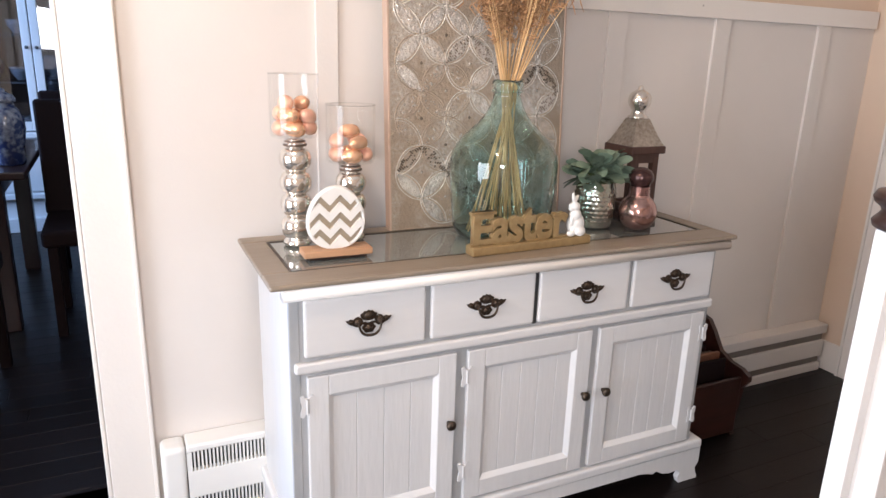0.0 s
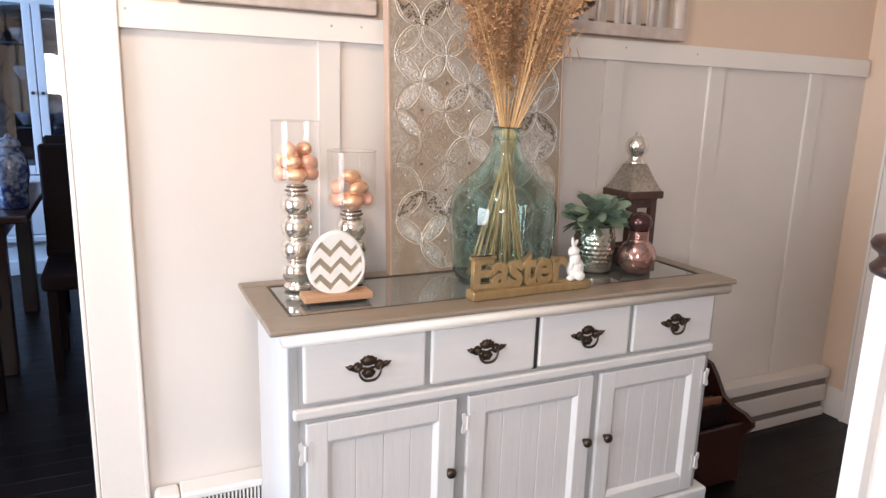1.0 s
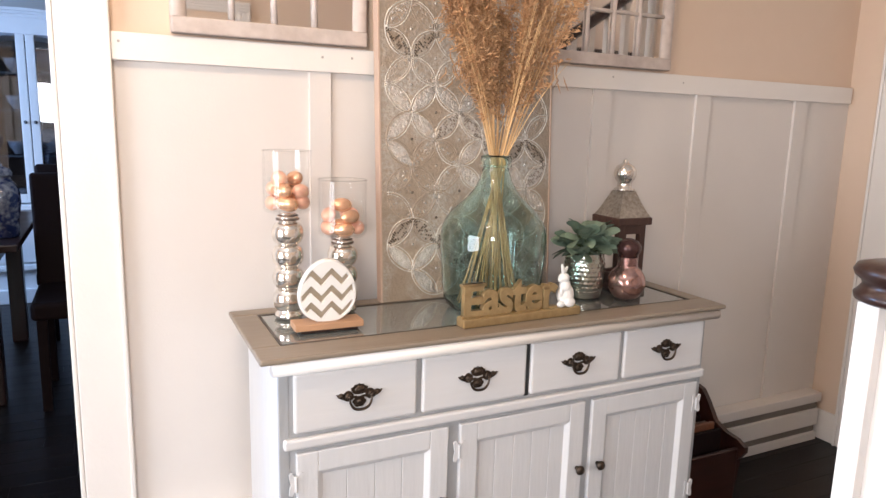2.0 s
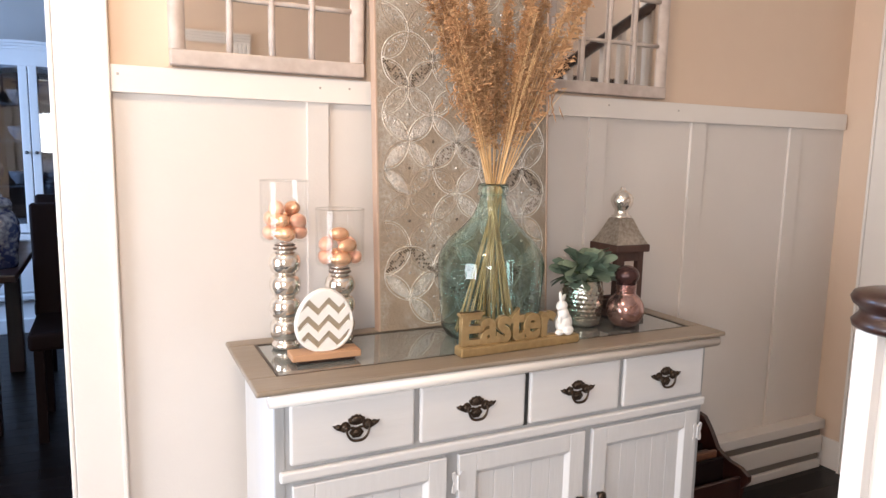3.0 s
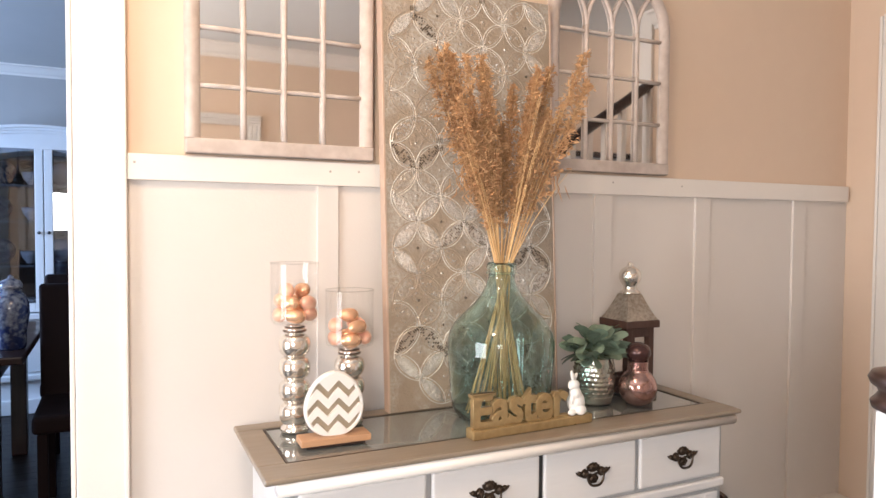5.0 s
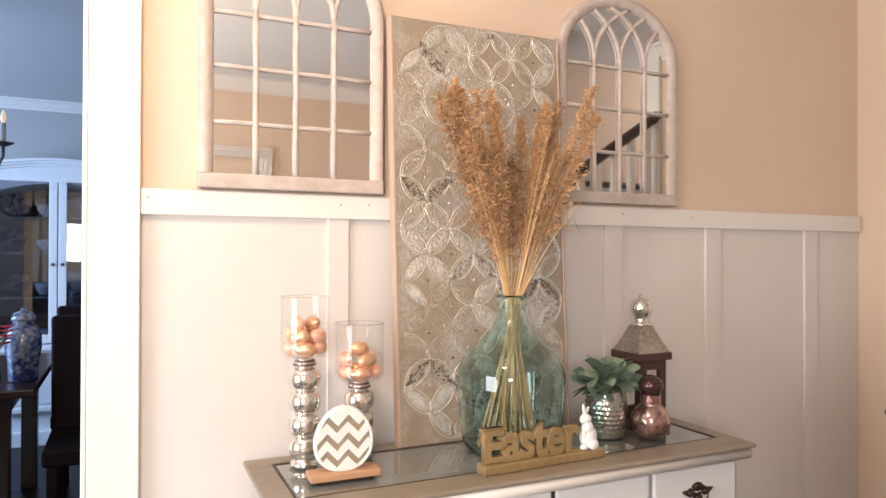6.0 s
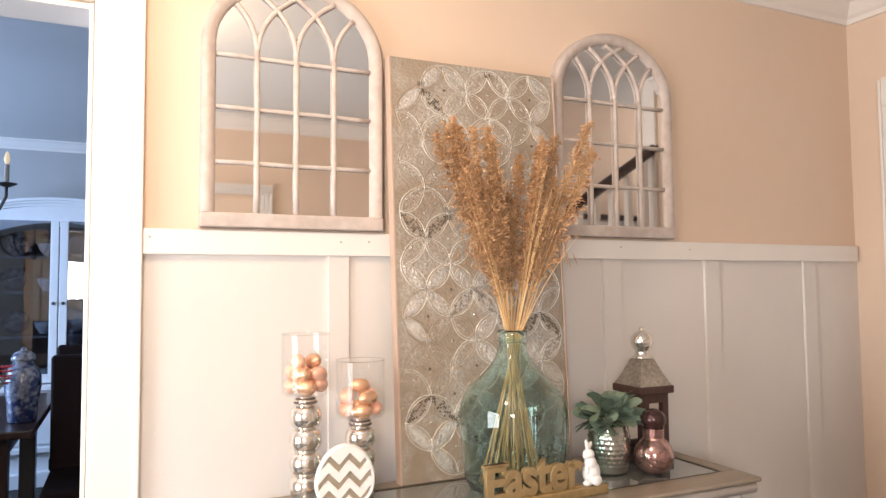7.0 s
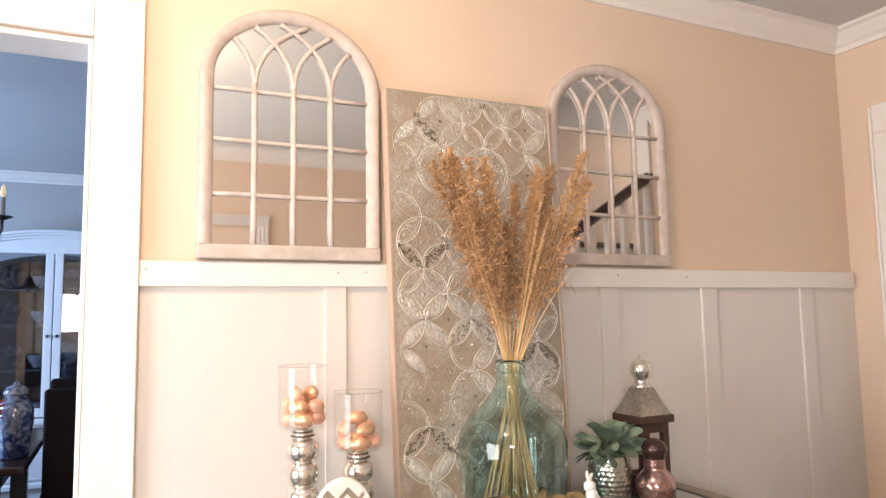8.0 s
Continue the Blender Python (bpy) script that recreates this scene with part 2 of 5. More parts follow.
HEATER_GREY = mat("heater_grey_slot", (0.22, 0.19, 0.165), (0.17, 0.145, 0.125), 0.5, metal=0.3)
HUTCH_WHITE = mat("white_hutch_paint", (0.78, 0.79, 0.80), (0.70, 0.71, 0.72), 0.4, scale=14, bump=0.1)
HUTCH_BACK = mat("hutch_back_board", (0.12, 0.09, 0.075), (0.08, 0.06, 0.05), 0.7, scale=12)
SHELF_GLASS = mat("grey_glass_shelf", (0.16, 0.17, 0.18), (0.12, 0.13, 0.14), 0.15, scale=6)
CHINA = mat("white_china", (0.36, 0.36, 0.37), None, 0.2, coat=0.4)
BLUE_CHINA = mat("blue_and_white_china", (0.42, 0.44, 0.47), (0.015, 0.025, 0.09), 0.25, scale=44, amount=1.7, coat=0.4)
LEATHER = mat("dark_brown_leather", (0.010, 0.005, 0.005), (0.015, 0.007, 0.006), 0.75, scale=40, bump=0.2, gloss=0.12)
RED_GLASS = mat("red_petals", (0.5, 0.02, 0.03), None, 0.4)
PEWTER = mat("dark_pewter", (0.12, 0.12, 0.12), None, 0.35, metal=0.9)
WAX = mat("ivory_candle", (0.35, 0.33, 0.30), None, 0.5)
COVER_TAN = mat("tan_magazine_cover", (0.22, 0.09, 0.045), (0.12, 0.05, 0.03), 0.4, scale=30, amount=1)
COVER_GREY = mat("grey_printed_cover", (0.16, 0.12, 0.10), (0.04, 0.03, 0.03), 0.4, scale=45, amount=1.4)
NAIL = mat("filled_nail_head", (0.45, 0.40, 0.36), None, 0.6)
LITE = thin_glass("window_glass", (0.97, 0.97, 0.97))


# ---- mesh helpers ----
def obj(name, bm, material, smooth=False):
    me = bpy.data.meshes.new(name)
    if smooth:
        for f in bm.faces:
            f.smooth = True
    bm.to_mesh(me)
    bm.free()
    me.materials.append(material)
    return new(name, me)


def part(name, bm, material, parent, label="", smooth=False):
    ob = obj(name, bm, material, smooth)
    ob.parent = parent
    return tagged(ob, label) if label else ob


def thing(name, m, label, category, group=""):
    ob = new(name)
    ob.empty_display_size = 0.05
    ob.matrix_world = m
    return tagged(ob, label, category, group)


def block(x0, x1, y0, y1, z0, z1, bevel=0.0, bm=None, segments=2):
    out = bm or bmesh.new()
    made = bmesh.ops.create_cube(out, size=1)["verts"]
    for v in made:
        v.co = Vector(((x0 + x1) / 2 + v.co.x * (x1 - x0), (y0 + y1) / 2 + v.co.y * (y1 - y0), (z0 + z1) / 2 + v.co.z * (z1 - z0)))
    if bevel:
        edges = list({e for v in made for e in v.link_edges})
        bmesh.ops.bevel(out, geom=edges, offset=bevel, segments=segments, affect="EDGES", profile=0.5)
    return out


def lathe(profile, segments=40, bm=None, at=(0, 0, 0)):
    """Turned shape: rows of radius and height, closed to the axis where the radius is 0."""
    out = bm or bmesh.new()
    rings = []
    for r, z in profile:
        if r < 1e-6:
            rings.append([out.verts.new((at[0], at[1], at[2] + z))])
        else:
            rings.append([out.verts.new((at[0] + r * math.cos(2 * math.pi * k / segments), at[1] + r * math.sin(2 * math.pi * k / segments), at[2] + z)) for k in range(segments)])
    for a, b in zip(rings, rings[1:]):
        for k in range(segments):
            q = [a[k % len(a)], a[(k + 1) % len(a)], b[(k + 1) % len(b)], b[k % len(b)]]
            q = list(dict.fromkeys(q))
            if len(q) > 2:
                out.faces.new(q)
    bmesh.ops.recalc_face_normals(out, faces=out.faces)
    return out


def tube(points, radius, segments=8, bm=None, flat=1.0):
    """A round bar along points; radius may be a list, one for each point."""
    out = bm or bmesh.new()
    pts = [Vector(p) for p in points]
    radii = radius if isinstance(radius, (list, tuple)) else [radius] * len(pts)
    rings, side = [], None
    for i, p in enumerate(pts):
        way = (pts[min(i + 1, len(pts) - 1)] - pts[max(i - 1, 0)]).normalized()
        if side is None:
            side = way.cross(Vector((0, 1, 0.013)))
            side = side.normalized() if side.length > 0.05 else Vector((1, 0, 0))
        side = (side - way * side.dot(way)).normalized()
        up = way.cross(side)
        rings.append([out.verts.new(p + radii[i] * (side * math.cos(2 * math.pi * k / segments) + up * flat * math.sin(2 * math.pi * k / segments))) for k in range(segments)])
    for a, b in zip(rings, rings[1:]):
        for k in range(segments):
            out.faces.new((a[k], a[(k + 1) % segments], b[(k + 1) % segments], b[k]))
    out.faces.new(list(reversed(rings[0])))
    out.faces.new(rings[-1])
    bmesh.ops.recalc_face_normals(out, faces=out.faces)
    return out


def slab(outline, y0, y1, bm=None):
    """An upright plate: outline of x, z, from y0 to y1."""
    out = bm or bmesh.new()
    a = [out.verts.new((x, y0, z)) for x, z in outline]
    b = [out.verts.new((x, y1, z)) for x, z in outline]
    out.faces.new(a)
    out.faces.new(list(reversed(b)))
    n = len(a)
    for k in range(n):
        out.faces.new((a[k], b[k], b[(k + 1) % n], a[(k + 1) % n]))
    bmesh.ops.recalc_face_normals(out, faces=out.faces)
    return out


def ellipsoid(c, r, bm=None, turn=None, u=16, v=10):
    out = bm or bmesh.new()
    m = Matrix.Translation(c) @ (turn or Matrix()) @ Matrix.Diagonal((*r, 1))
    bmesh.ops.create_uvsphere(out, u_segments=u, v_segments=v, radius=1, matrix=m)
    return out


def setting(name, bm, material, label="", category=""):
    return tagged(obj(name, bm, material), label, category, kind="structure")


# ---- the large structure ----
X_E, CEIL = 2.503, 2.54
floor = setting("floor", block(-3.6, 4.8, -3.2, 5.0, -0.1, -0.012), DARK_FLOOR, "dark stained wooden floorboards with a soft sheen", "floor")
wall_north = block(-0.354, X_E + 0.12, 0, 0.12, 0, CEIL)
block(-1.35, -0.354, 0, 0.12, 2.057, CEIL, bm=wall_north)
block(-2.6, -1.35, 0, 0.12, 0, CEIL, bm=wall_north)
wall_north = setting("wall_north", wall_north, WALL_BEIGE, "warm beige painted wall above white wainscot", "wall")
west = block(-2.72, -2.6, -3.0, -2.1, 0, CEIL)
block(-2.72, -2.6, -0.6, 0.12, 0, CEIL, bm=west)
block(-2.72, -2.6, -2.1, -0.6, 0, 0.28, bm=west)
block(-2.72, -2.6, -2.1, -0.6, 1.82, CEIL, bm=west)
setting("wall_west", west, WALL_BEIGE, "warm beige painted wall with a window", "wall")
south = block(-2.72, -1.5, -3.12, -3.0, 0, CEIL)
block(-1.5, -0.6, -3.12, -3.0, 2.05, CEIL, bm=south)
block(-0.6, 1.9, -3.12, -3.0, 0, CEIL, bm=south)
block(1.9, 2.0, -3.12, -2.3, 0, 2.9, bm=south)
block(2.0, 4.7, -2.4, -2.3, 0, 2.9, bm=south)
setting("wall_south", south, WALL_BEIGE, "warm beige painted wall behind the stairs", "wall")
east = block(X_E, X_E + 0.12, -0.256, 0, 0, CEIL)
block(X_E, X_E + 0.12, -1.2, -1.02, 0, CEIL, bm=east)
block(X_E, X_E + 0.12, -1.02, -0.256, 2.06, CEIL, bm=east)
block(X_E + 0.12, 4.7, -1.2, -1.1, 0, 2.9, bm=east)
# end wall with an unseen opening, added around the stairwell fill lamp
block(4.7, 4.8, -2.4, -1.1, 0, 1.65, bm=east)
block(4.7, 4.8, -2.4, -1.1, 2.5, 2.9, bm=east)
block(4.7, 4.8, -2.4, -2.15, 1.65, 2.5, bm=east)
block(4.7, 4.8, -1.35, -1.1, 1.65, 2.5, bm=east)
block(X_E, X_E + 0.12, -1.2, -1.1, CEIL, 2.9, bm=east)
setting("wall_east", east, WALL_BEIGE, "warm beige painted wall with a white door", "wall")
ceil = block(-2.72, 1.9, -3.12, 0, CEIL, CEIL + 0.1)
block(1.9, X_E + 0.12, -1.2, 0, CEIL, CEIL + 0.1, bm=ceil)
block(1.9, 4.8, -3.12, -1.1, 2.74, 2.84, bm=ceil)
block(1.88, 1.9, -3.12, -1.2, CEIL, 2.84, bm=ceil)
setting("ceiling", ceil, CEILING_WHITE, "flat off-white painted ceiling", "ceiling")

# dining room shell
shell = block(-3.6, 1.6, 4.1, 4.22, 0, 2.5)
block(1.5, 1.6, 0.12, 4.1, 0, 2.5, bm=shell)
block(-3.6, -3.5, 0.12, 1.4, 0, 2.5, bm=shell)
block(-3.6, -3.5, 3.0, 4.1, 0, 2.5, bm=shell)
block(-3.6, -3.5, 1.4, 3.0, 0, 0.8, bm=shell)
block(-3.6, -3.5, 1.4, 3.0, 2.2, 2.5, bm=shell)
block(-3.6, -2.6, 0.0, 0.12, 0, 2.5, bm=shell)
setting("wall_dining", shell, DINING_GREY, "cool grey painted dining room walls", "wall")
setting("ceiling_dining", block(-3.6, 1.6, 0.12, 4.22, 2.49, 2.6), CEILING_WHITE, "white dining room ceiling in cool daylight", "ceiling")


def cove(points, profile, name, material, label):
    """A moulding swept along points in plan; profile of offset to the left of the way, and z."""
    bm = bmesh.new()
    rows = []
    for i, (x, y) in enumerate(points):
        a = Vector(points[max(i - 1, 0)])
        b = Vector(points[min(i + 1, len(points) - 1)])
        p = Vector((x, y))
        ways = [w.normalized() for w in ((p - a), (b - p)) if w.length > 1e-6]
        left = sum((Vector((-w.y, w.x)) for w in ways), Vector((0, 0)))
        left = left / max(left.dot(Vector((-ways[0].y, ways[0].x))), 1e-6)
        rows.append([bm.verts.new((x + left.x * o, y + left.y * o, z)) for o, z in profile])
    n = len(profile)
    for r, s in zip(rows, rows[1:]):
        for k in range(n):
            bm.faces.new((r[k], s[k], s[(k + 1) % n], r[(k + 1) % n]))
    bm.faces.new(rows[0])
    bm.faces.new(rows[-1])
    bmesh.ops.recalc_face_normals(bm, faces=bm.faces)
    return setting(name, bm, material, label, "moulding")


CROWN = [(0.0, -0.092), (0.012, -0.092), (0.016, -0.074), (0.03, -0.062), (0.048, -0.036), (0.06, -0.02), (0.075, -0.014), (0.075, 0.0), (0.0, 0.0)]
cove([(X_E, -1.19), (X_E, 0.0), (-2.6, 0.0), (-2.6, -3.0), (1.88, -3.0)], [(o, CEIL + z) for o, z in CROWN], "crown_moulding", TRIM_WHITE, "white painted crown moulding")
cove([(1.5, 4.1), (-3.5, 4.1)], [(o, 2.49 + z * 0.8) for o, z in CROWN], "crown_moulding", TRIM_WHITE, "white painted dining room crown moulding")

# wainscot
wain = setting("wainscot", block(-0.238, X_E - 0.001, -0.004, -0.0005, 0.0, 1.45), PANEL_WHITE, "off-white board and batten wainscot", "wainscot")
for x0, w in ((0.238, 0.06), (0.72, 0.07), (1.183, 0.074), (1.64, 0.072), (2.164, 0.072)):
    part("batten", block(x0, x0 + w, -0.0145, -0.0035, 0.2, 1.441, 0.0015), PANEL_WHITE, wain)
rail = setting("chair_rail", block(-0.236, 2.486, -0.024, -0.0005, 1.4405, 1.505, 0.002), TRIM_WHITE, "flat white chair rail with filled nail holes", "rail")
for x, z in ((0.271, 1.479), (0.353, 1.481), (-0.22, 1.483), (1.25, 1.482), (1.56, 1.478)):
    part("nail_head", block(x - 0.003, x + 0.003, -0.0252, -0.0235, z - 0.003, z + 0.003, 0.0008), NAIL, rail)

# doorway to the dining room
casing = setting("door_1", block(-0.352, -0.246, -0.021, -0.0005, 0, 2.17, 0.003), TRIM_WHITE, "wide white painted casing of an open doorway", "doorway")
part("back_band", block(-0.248, -0.2365, -0.029, -0.0005, 0, 2.19, 0.003), TRIM_WHITE, casing)
part("inner_bead", block(-0.364, -0.353, -0.017, 0.125, 0, 2.058, 0.003), TRIM_WHITE, casing)
part("head_casing", block(-1.46, -0.353, -0.020, -0.0005, 2.064, 2.172, 0.003), TRIM_WHITE, casing)
part("head_jamb", block(-1.35, -0.355, -0.014, 0.124, 2.042, 2.0565, 0.002), TRIM_WHITE, casing)
part("side_casing", block(-1.46, -1.352, -0.020, -0.0005, 0, 2.063, 0.003), TRIM_WHITE, casing)

# white door in the short wall
d2 = setting("door_2", block(X_E + 0.03, X_E + 0.07, -1.018, -0.258, 0.01, 2.055, 0.002), TRIM_WHITE, "closed white painted panel door", "door")
for y0, y1 in ((-0.260, -0.148), (-1.128, -1.016)):
    part("casing", block(X_E - 0.021, X_E - 0.0005, y0, y1, 0, 2.062, 0.003), TRIM_WHITE, d2)
    part("back_band", block(X_E - 0.028, X_E - 0.0005, (y1 if y1 > -0.5 else y0 - 0.011), (y1 + 0.011 if y1 > -0.5 else y0), 0, 2.172, 0.003), TRIM_WHITE, d2)
part("head_casing", block(X_E - 0.0205, X_E - 0.0005, -1.128, -0.148, 2.063, 2.181, 0.003), TRIM_WHITE, d2)
for y0, y1 in ((-0.56, -0.32), (-0.92, -0.68)):
    for z0, z1 in ((0.25, 0.95), (1.15, 1.9)):
        part("raised_panel", block(X_E + 0.024, X_E + 0.031, y0, y1, z0, z1, 0.004), TRIM_WHITE, d2)
setting("trim", block(X_E - 0.02, X_E + 0.13, -1.3, -1.2005, 0, 2.9, 0.003), TRIM_WHITE, "white boxed wall end beside the stairs", "trim")
bb = block(X_E - 0.014, X_E - 0.0005, -0.1355, -0.016, 0, 0.13, 0.003)
setting("baseboard", bb, TRIM_WHITE, "white painted baseboard", "baseboard")

# front door with a glass lite, window, closet doorway behind the camera
fd = block(-1.48, -1.32, -3.08, -3.03, 0.01, 2.04)
block(-0.78, -0.62, -3.08, -3.03, 0.01, 2.04, bm=fd)
block(-1.32, -0.78, -3.08, -3.03, 0.01, 1.2, bm=fd)
block(-1.32, -0.78, -3.08, -3.03, 1.78, 2.04, bm=fd)
fd = setting("door_3", fd, TRIM_WHITE, "white front door with a square glass lite", "door")
pane = part("pane", block(-1.32, -0.78, -3.058, -3.052, 1.2, 1.78), LITE, fd)
pane.visible_shadow = False
for a in ((-1.6, -1.5, 0, 2.06), (-0.6, -0.5, 0, 2.06), (-1.6, -0.5, 2.06, 2.16)):
    part("casing", block(a[0], a[1], -2.999, -2.98, a[2], a[3], 0.003), TRIM_WHITE, fd)
win = setting("window_1", block(-2.62, -2.58, -2.2, -2.1, 0.18, 1.92, 0.003), TRIM_WHITE, "white framed hall window letting in daylight", "window")
part("frame", block(-2.62, -2.58, -0.6, -0.5, 0.18, 1.92, 0.003), TRIM_WHITE, win)
part("frame", block(-2.62, -2.58, -2.1, -0.6, 1.82, 1.92, 0.003), TRIM_WHITE, win)
part("sill", block(-2.62, -2.54, -2.1, -0.6, 0.23, 0.28, 0.003), TRIM_WHITE, win)
part("muntin", block(-2.67, -2.64, -1.37, -1.33, 0.28, 1.82), TRIM_WHITE, win)
pane = part("pane", block(-2.66, -2.655, -2.1, -0.6, 0.28, 1.82), LITE, win)
pane.visible_shadow = False
cl = setting("door_4", block(-0.25, 0.53, -2.999, -2.99, 0.01, 1.98), WALL_BEIGE, "beige closet door in a fluted white casing", "door")
for k in range(4):
    part("casing", block(0.53 + k * 0.028, 0.554 + k * 0.028, -2.999, -2.975 + 0.004 * k, 0, 2.0, 0.004), TRIM_WHITE, cl)
    part("head_casing", block(-0.36, 0.642, -2.999, -2.974 + 0.004 * k, 2.0005 + k * 0.018, 2.016 + k * 0.018, 0.004), TRIM_WHITE, cl)
part("casing", block(-0.36, -0.25, -2.999, -2.97, 0, 2.0, 0.004), TRIM_WHITE, cl)


# ---- stairs ----
def stairs():
    st = thing("staircase", pose(0, 0, 0), "straight staircase with dark treads and white risers", "stairs")
    for k in range(12):
        x, z = 0.98 + k * 0.28, 0.18 * (k + 1)
        part("riser", block(x, x + 0.02, -2.29, -1.26, z - 0.18, z - 0.03), TRIM_WHITE, st)
        part("tread", block(x - 0.03, x + 0.295, -2.29, -1.26, z - 0.029, z, 0.008), DARK_WOOD, st)
    rise = 0.18 / 0.28
    part("stringer", slab([(0.98, 0), (4.4, 0), (4.4, 0.1 + 3.42 * rise), (0.98, 0.24)], -1.257, -1.235), TRIM_WHITE, st)
    bal = thing("stair_railing", pose(0, 0, 0), "dark wooden handrail on square white balusters", "railing")
    part("handrail", tube([(0.915, -1.23, 1.06), (1.0, -1.23, 1.18), (4.3, -1.23, 1.18 + 3.30 * rise)], 0.03, 12, flat=1.2), DARK_WOOD, bal, "dark stained handrail")
    for k in range(24):
        x = 1.04 + k * 0.115
        zt = 1.165 + (x - 1.0) * rise
        part("baluster", block(x - 0.018, x + 0.018, -1.248, -1.212, 0.2 + (x - 0.98) * rise, zt, 0.002), TRIM_WHITE, bal)
    land = thing("landing_step", pose(0, 0, 0), "white boxed landing step with a dark edge", "step")
    part("riser", block(2.3, 3.4, -2.298, -2.2, 1.2, 1.83), TRIM_WHITE, land)
    part("tread", block(2.3, 3.4, -2.298, -2.17, 1.831, 1.87, 0.006), DARK_WOOD, land)


stairs()


def newel():
    n = thing("newel_post", pose(0.865, -1.23, 0), "square white newel post with a dark wooden cap", "newel post")
    h = 0.045
    part("core", block(-h + 0.022, h - 0.022, -h + 0.022, h - 0.022, 0, 1.045), TRIM_WHITE, n)
    for sx in (-1, 1):
        for sy in (-1, 1):
            part("corner_board", block(min(sx * h, sx * (h - 0.036)), max(sx * h, sx * (h - 0.036)), min(sy * h, sy * (h - 0.036)), max(sy * h, sy * (h - 0.036)), 0, 1.046, 0.002), TRIM_WHITE, n)
    cap = bmesh.new()
    prof = [(0.0, 1.046), (0.05, 1.046), (0.059, 1.051), (0.061, 1.060), (0.055, 1.068), (0.051, 1.075), (0.053, 1.082), (0.061, 1.089), (0.064, 1.098), (0.060, 1.107), (0.045, 1.112), (0.0, 1.114)]
    lathe([(r * 1.16, z) for r, z in prof], 32, cap)
    part("cap", cap, DARK_WOOD, n, "dark stained rounded cap", True)


newel()


# ---- heaters along the wall ----
def slot_heater():
    h = thing("baseboard_heater", pose(0, 0, 0), "white enamelled baseboard heater with rows of slots", "heater")
    part("end_cap", block(-0.226, -0.163, -0.082, -0.006, 0.0, 0.249, 0.014, segments=4), HEATER_WHITE, h)
    part("back_box", block(-0.16, 0.6, -0.06, -0.006, 0.005, 0.24), RECESS_DARK, h)
    part("top_cover", block(-0.162, 0.6, -0.08, -0.005, 0.2265, 0.249, 0.006), HEATER_WHITE, h)
    part("front_panel", block(-0.162, 0.6, -0.081, -0.061, 0.086, 0.17, 0.002), HEATER_WHITE, h)
    part("toe_panel", block(-0.162, 0.6, -0.081, -0.061, 0.0, 0.034, 0.002), HEATER_WHITE, h)
    part("end_stile", block(-0.162, -0.149, -0.0805, -0.061, 0.034, 0.2265), HEATER_WHITE, h)
    for z0, z1 in ((0.17, 0.2265), (0.034, 0.086)):
        for k in range(40):
            x = -0.149 + 0.0046 + k * 0.0101
            part("slot_bar", block(x, x + 0.0046, -0.0800, -0.066, z0, z1), HEATER_WHITE, h)


def panel_heater():
    h = thing("baseboard_heater", pose(0, 0, 0), "off-white baseboard heater with grey slots", "heater")
    part("top_board", block(1.35, 2.474, -0.071, -0.006, 0.176, 0.216, 0.003), PANEL_WHITE, h)
    part("upper_slot", block(1.35, 2.466, -0.058, -0.006, 0.143, 0.1755), HEATER_GREY, h)
    part("front_panel", block(1.35, 2.470, -0.068, -0.006, 0.068, 0.1425, 0.003), PANEL_WHITE, h)
    part("lower_slot", block(1.35, 2.466, -0.056, -0.006, 0.036, 0.0675), HEATER_GREY, h)
    part("toe_board", block(1.35, 2.470, -0.069, -0.006, 0.0, 0.0355, 0.003), PANEL_WHITE, h)


slot_heater()
panel_heater()


# ---- buffet ----
BUFFET = pose(0.002, -0.482, 0, 0, 0, -0.3)


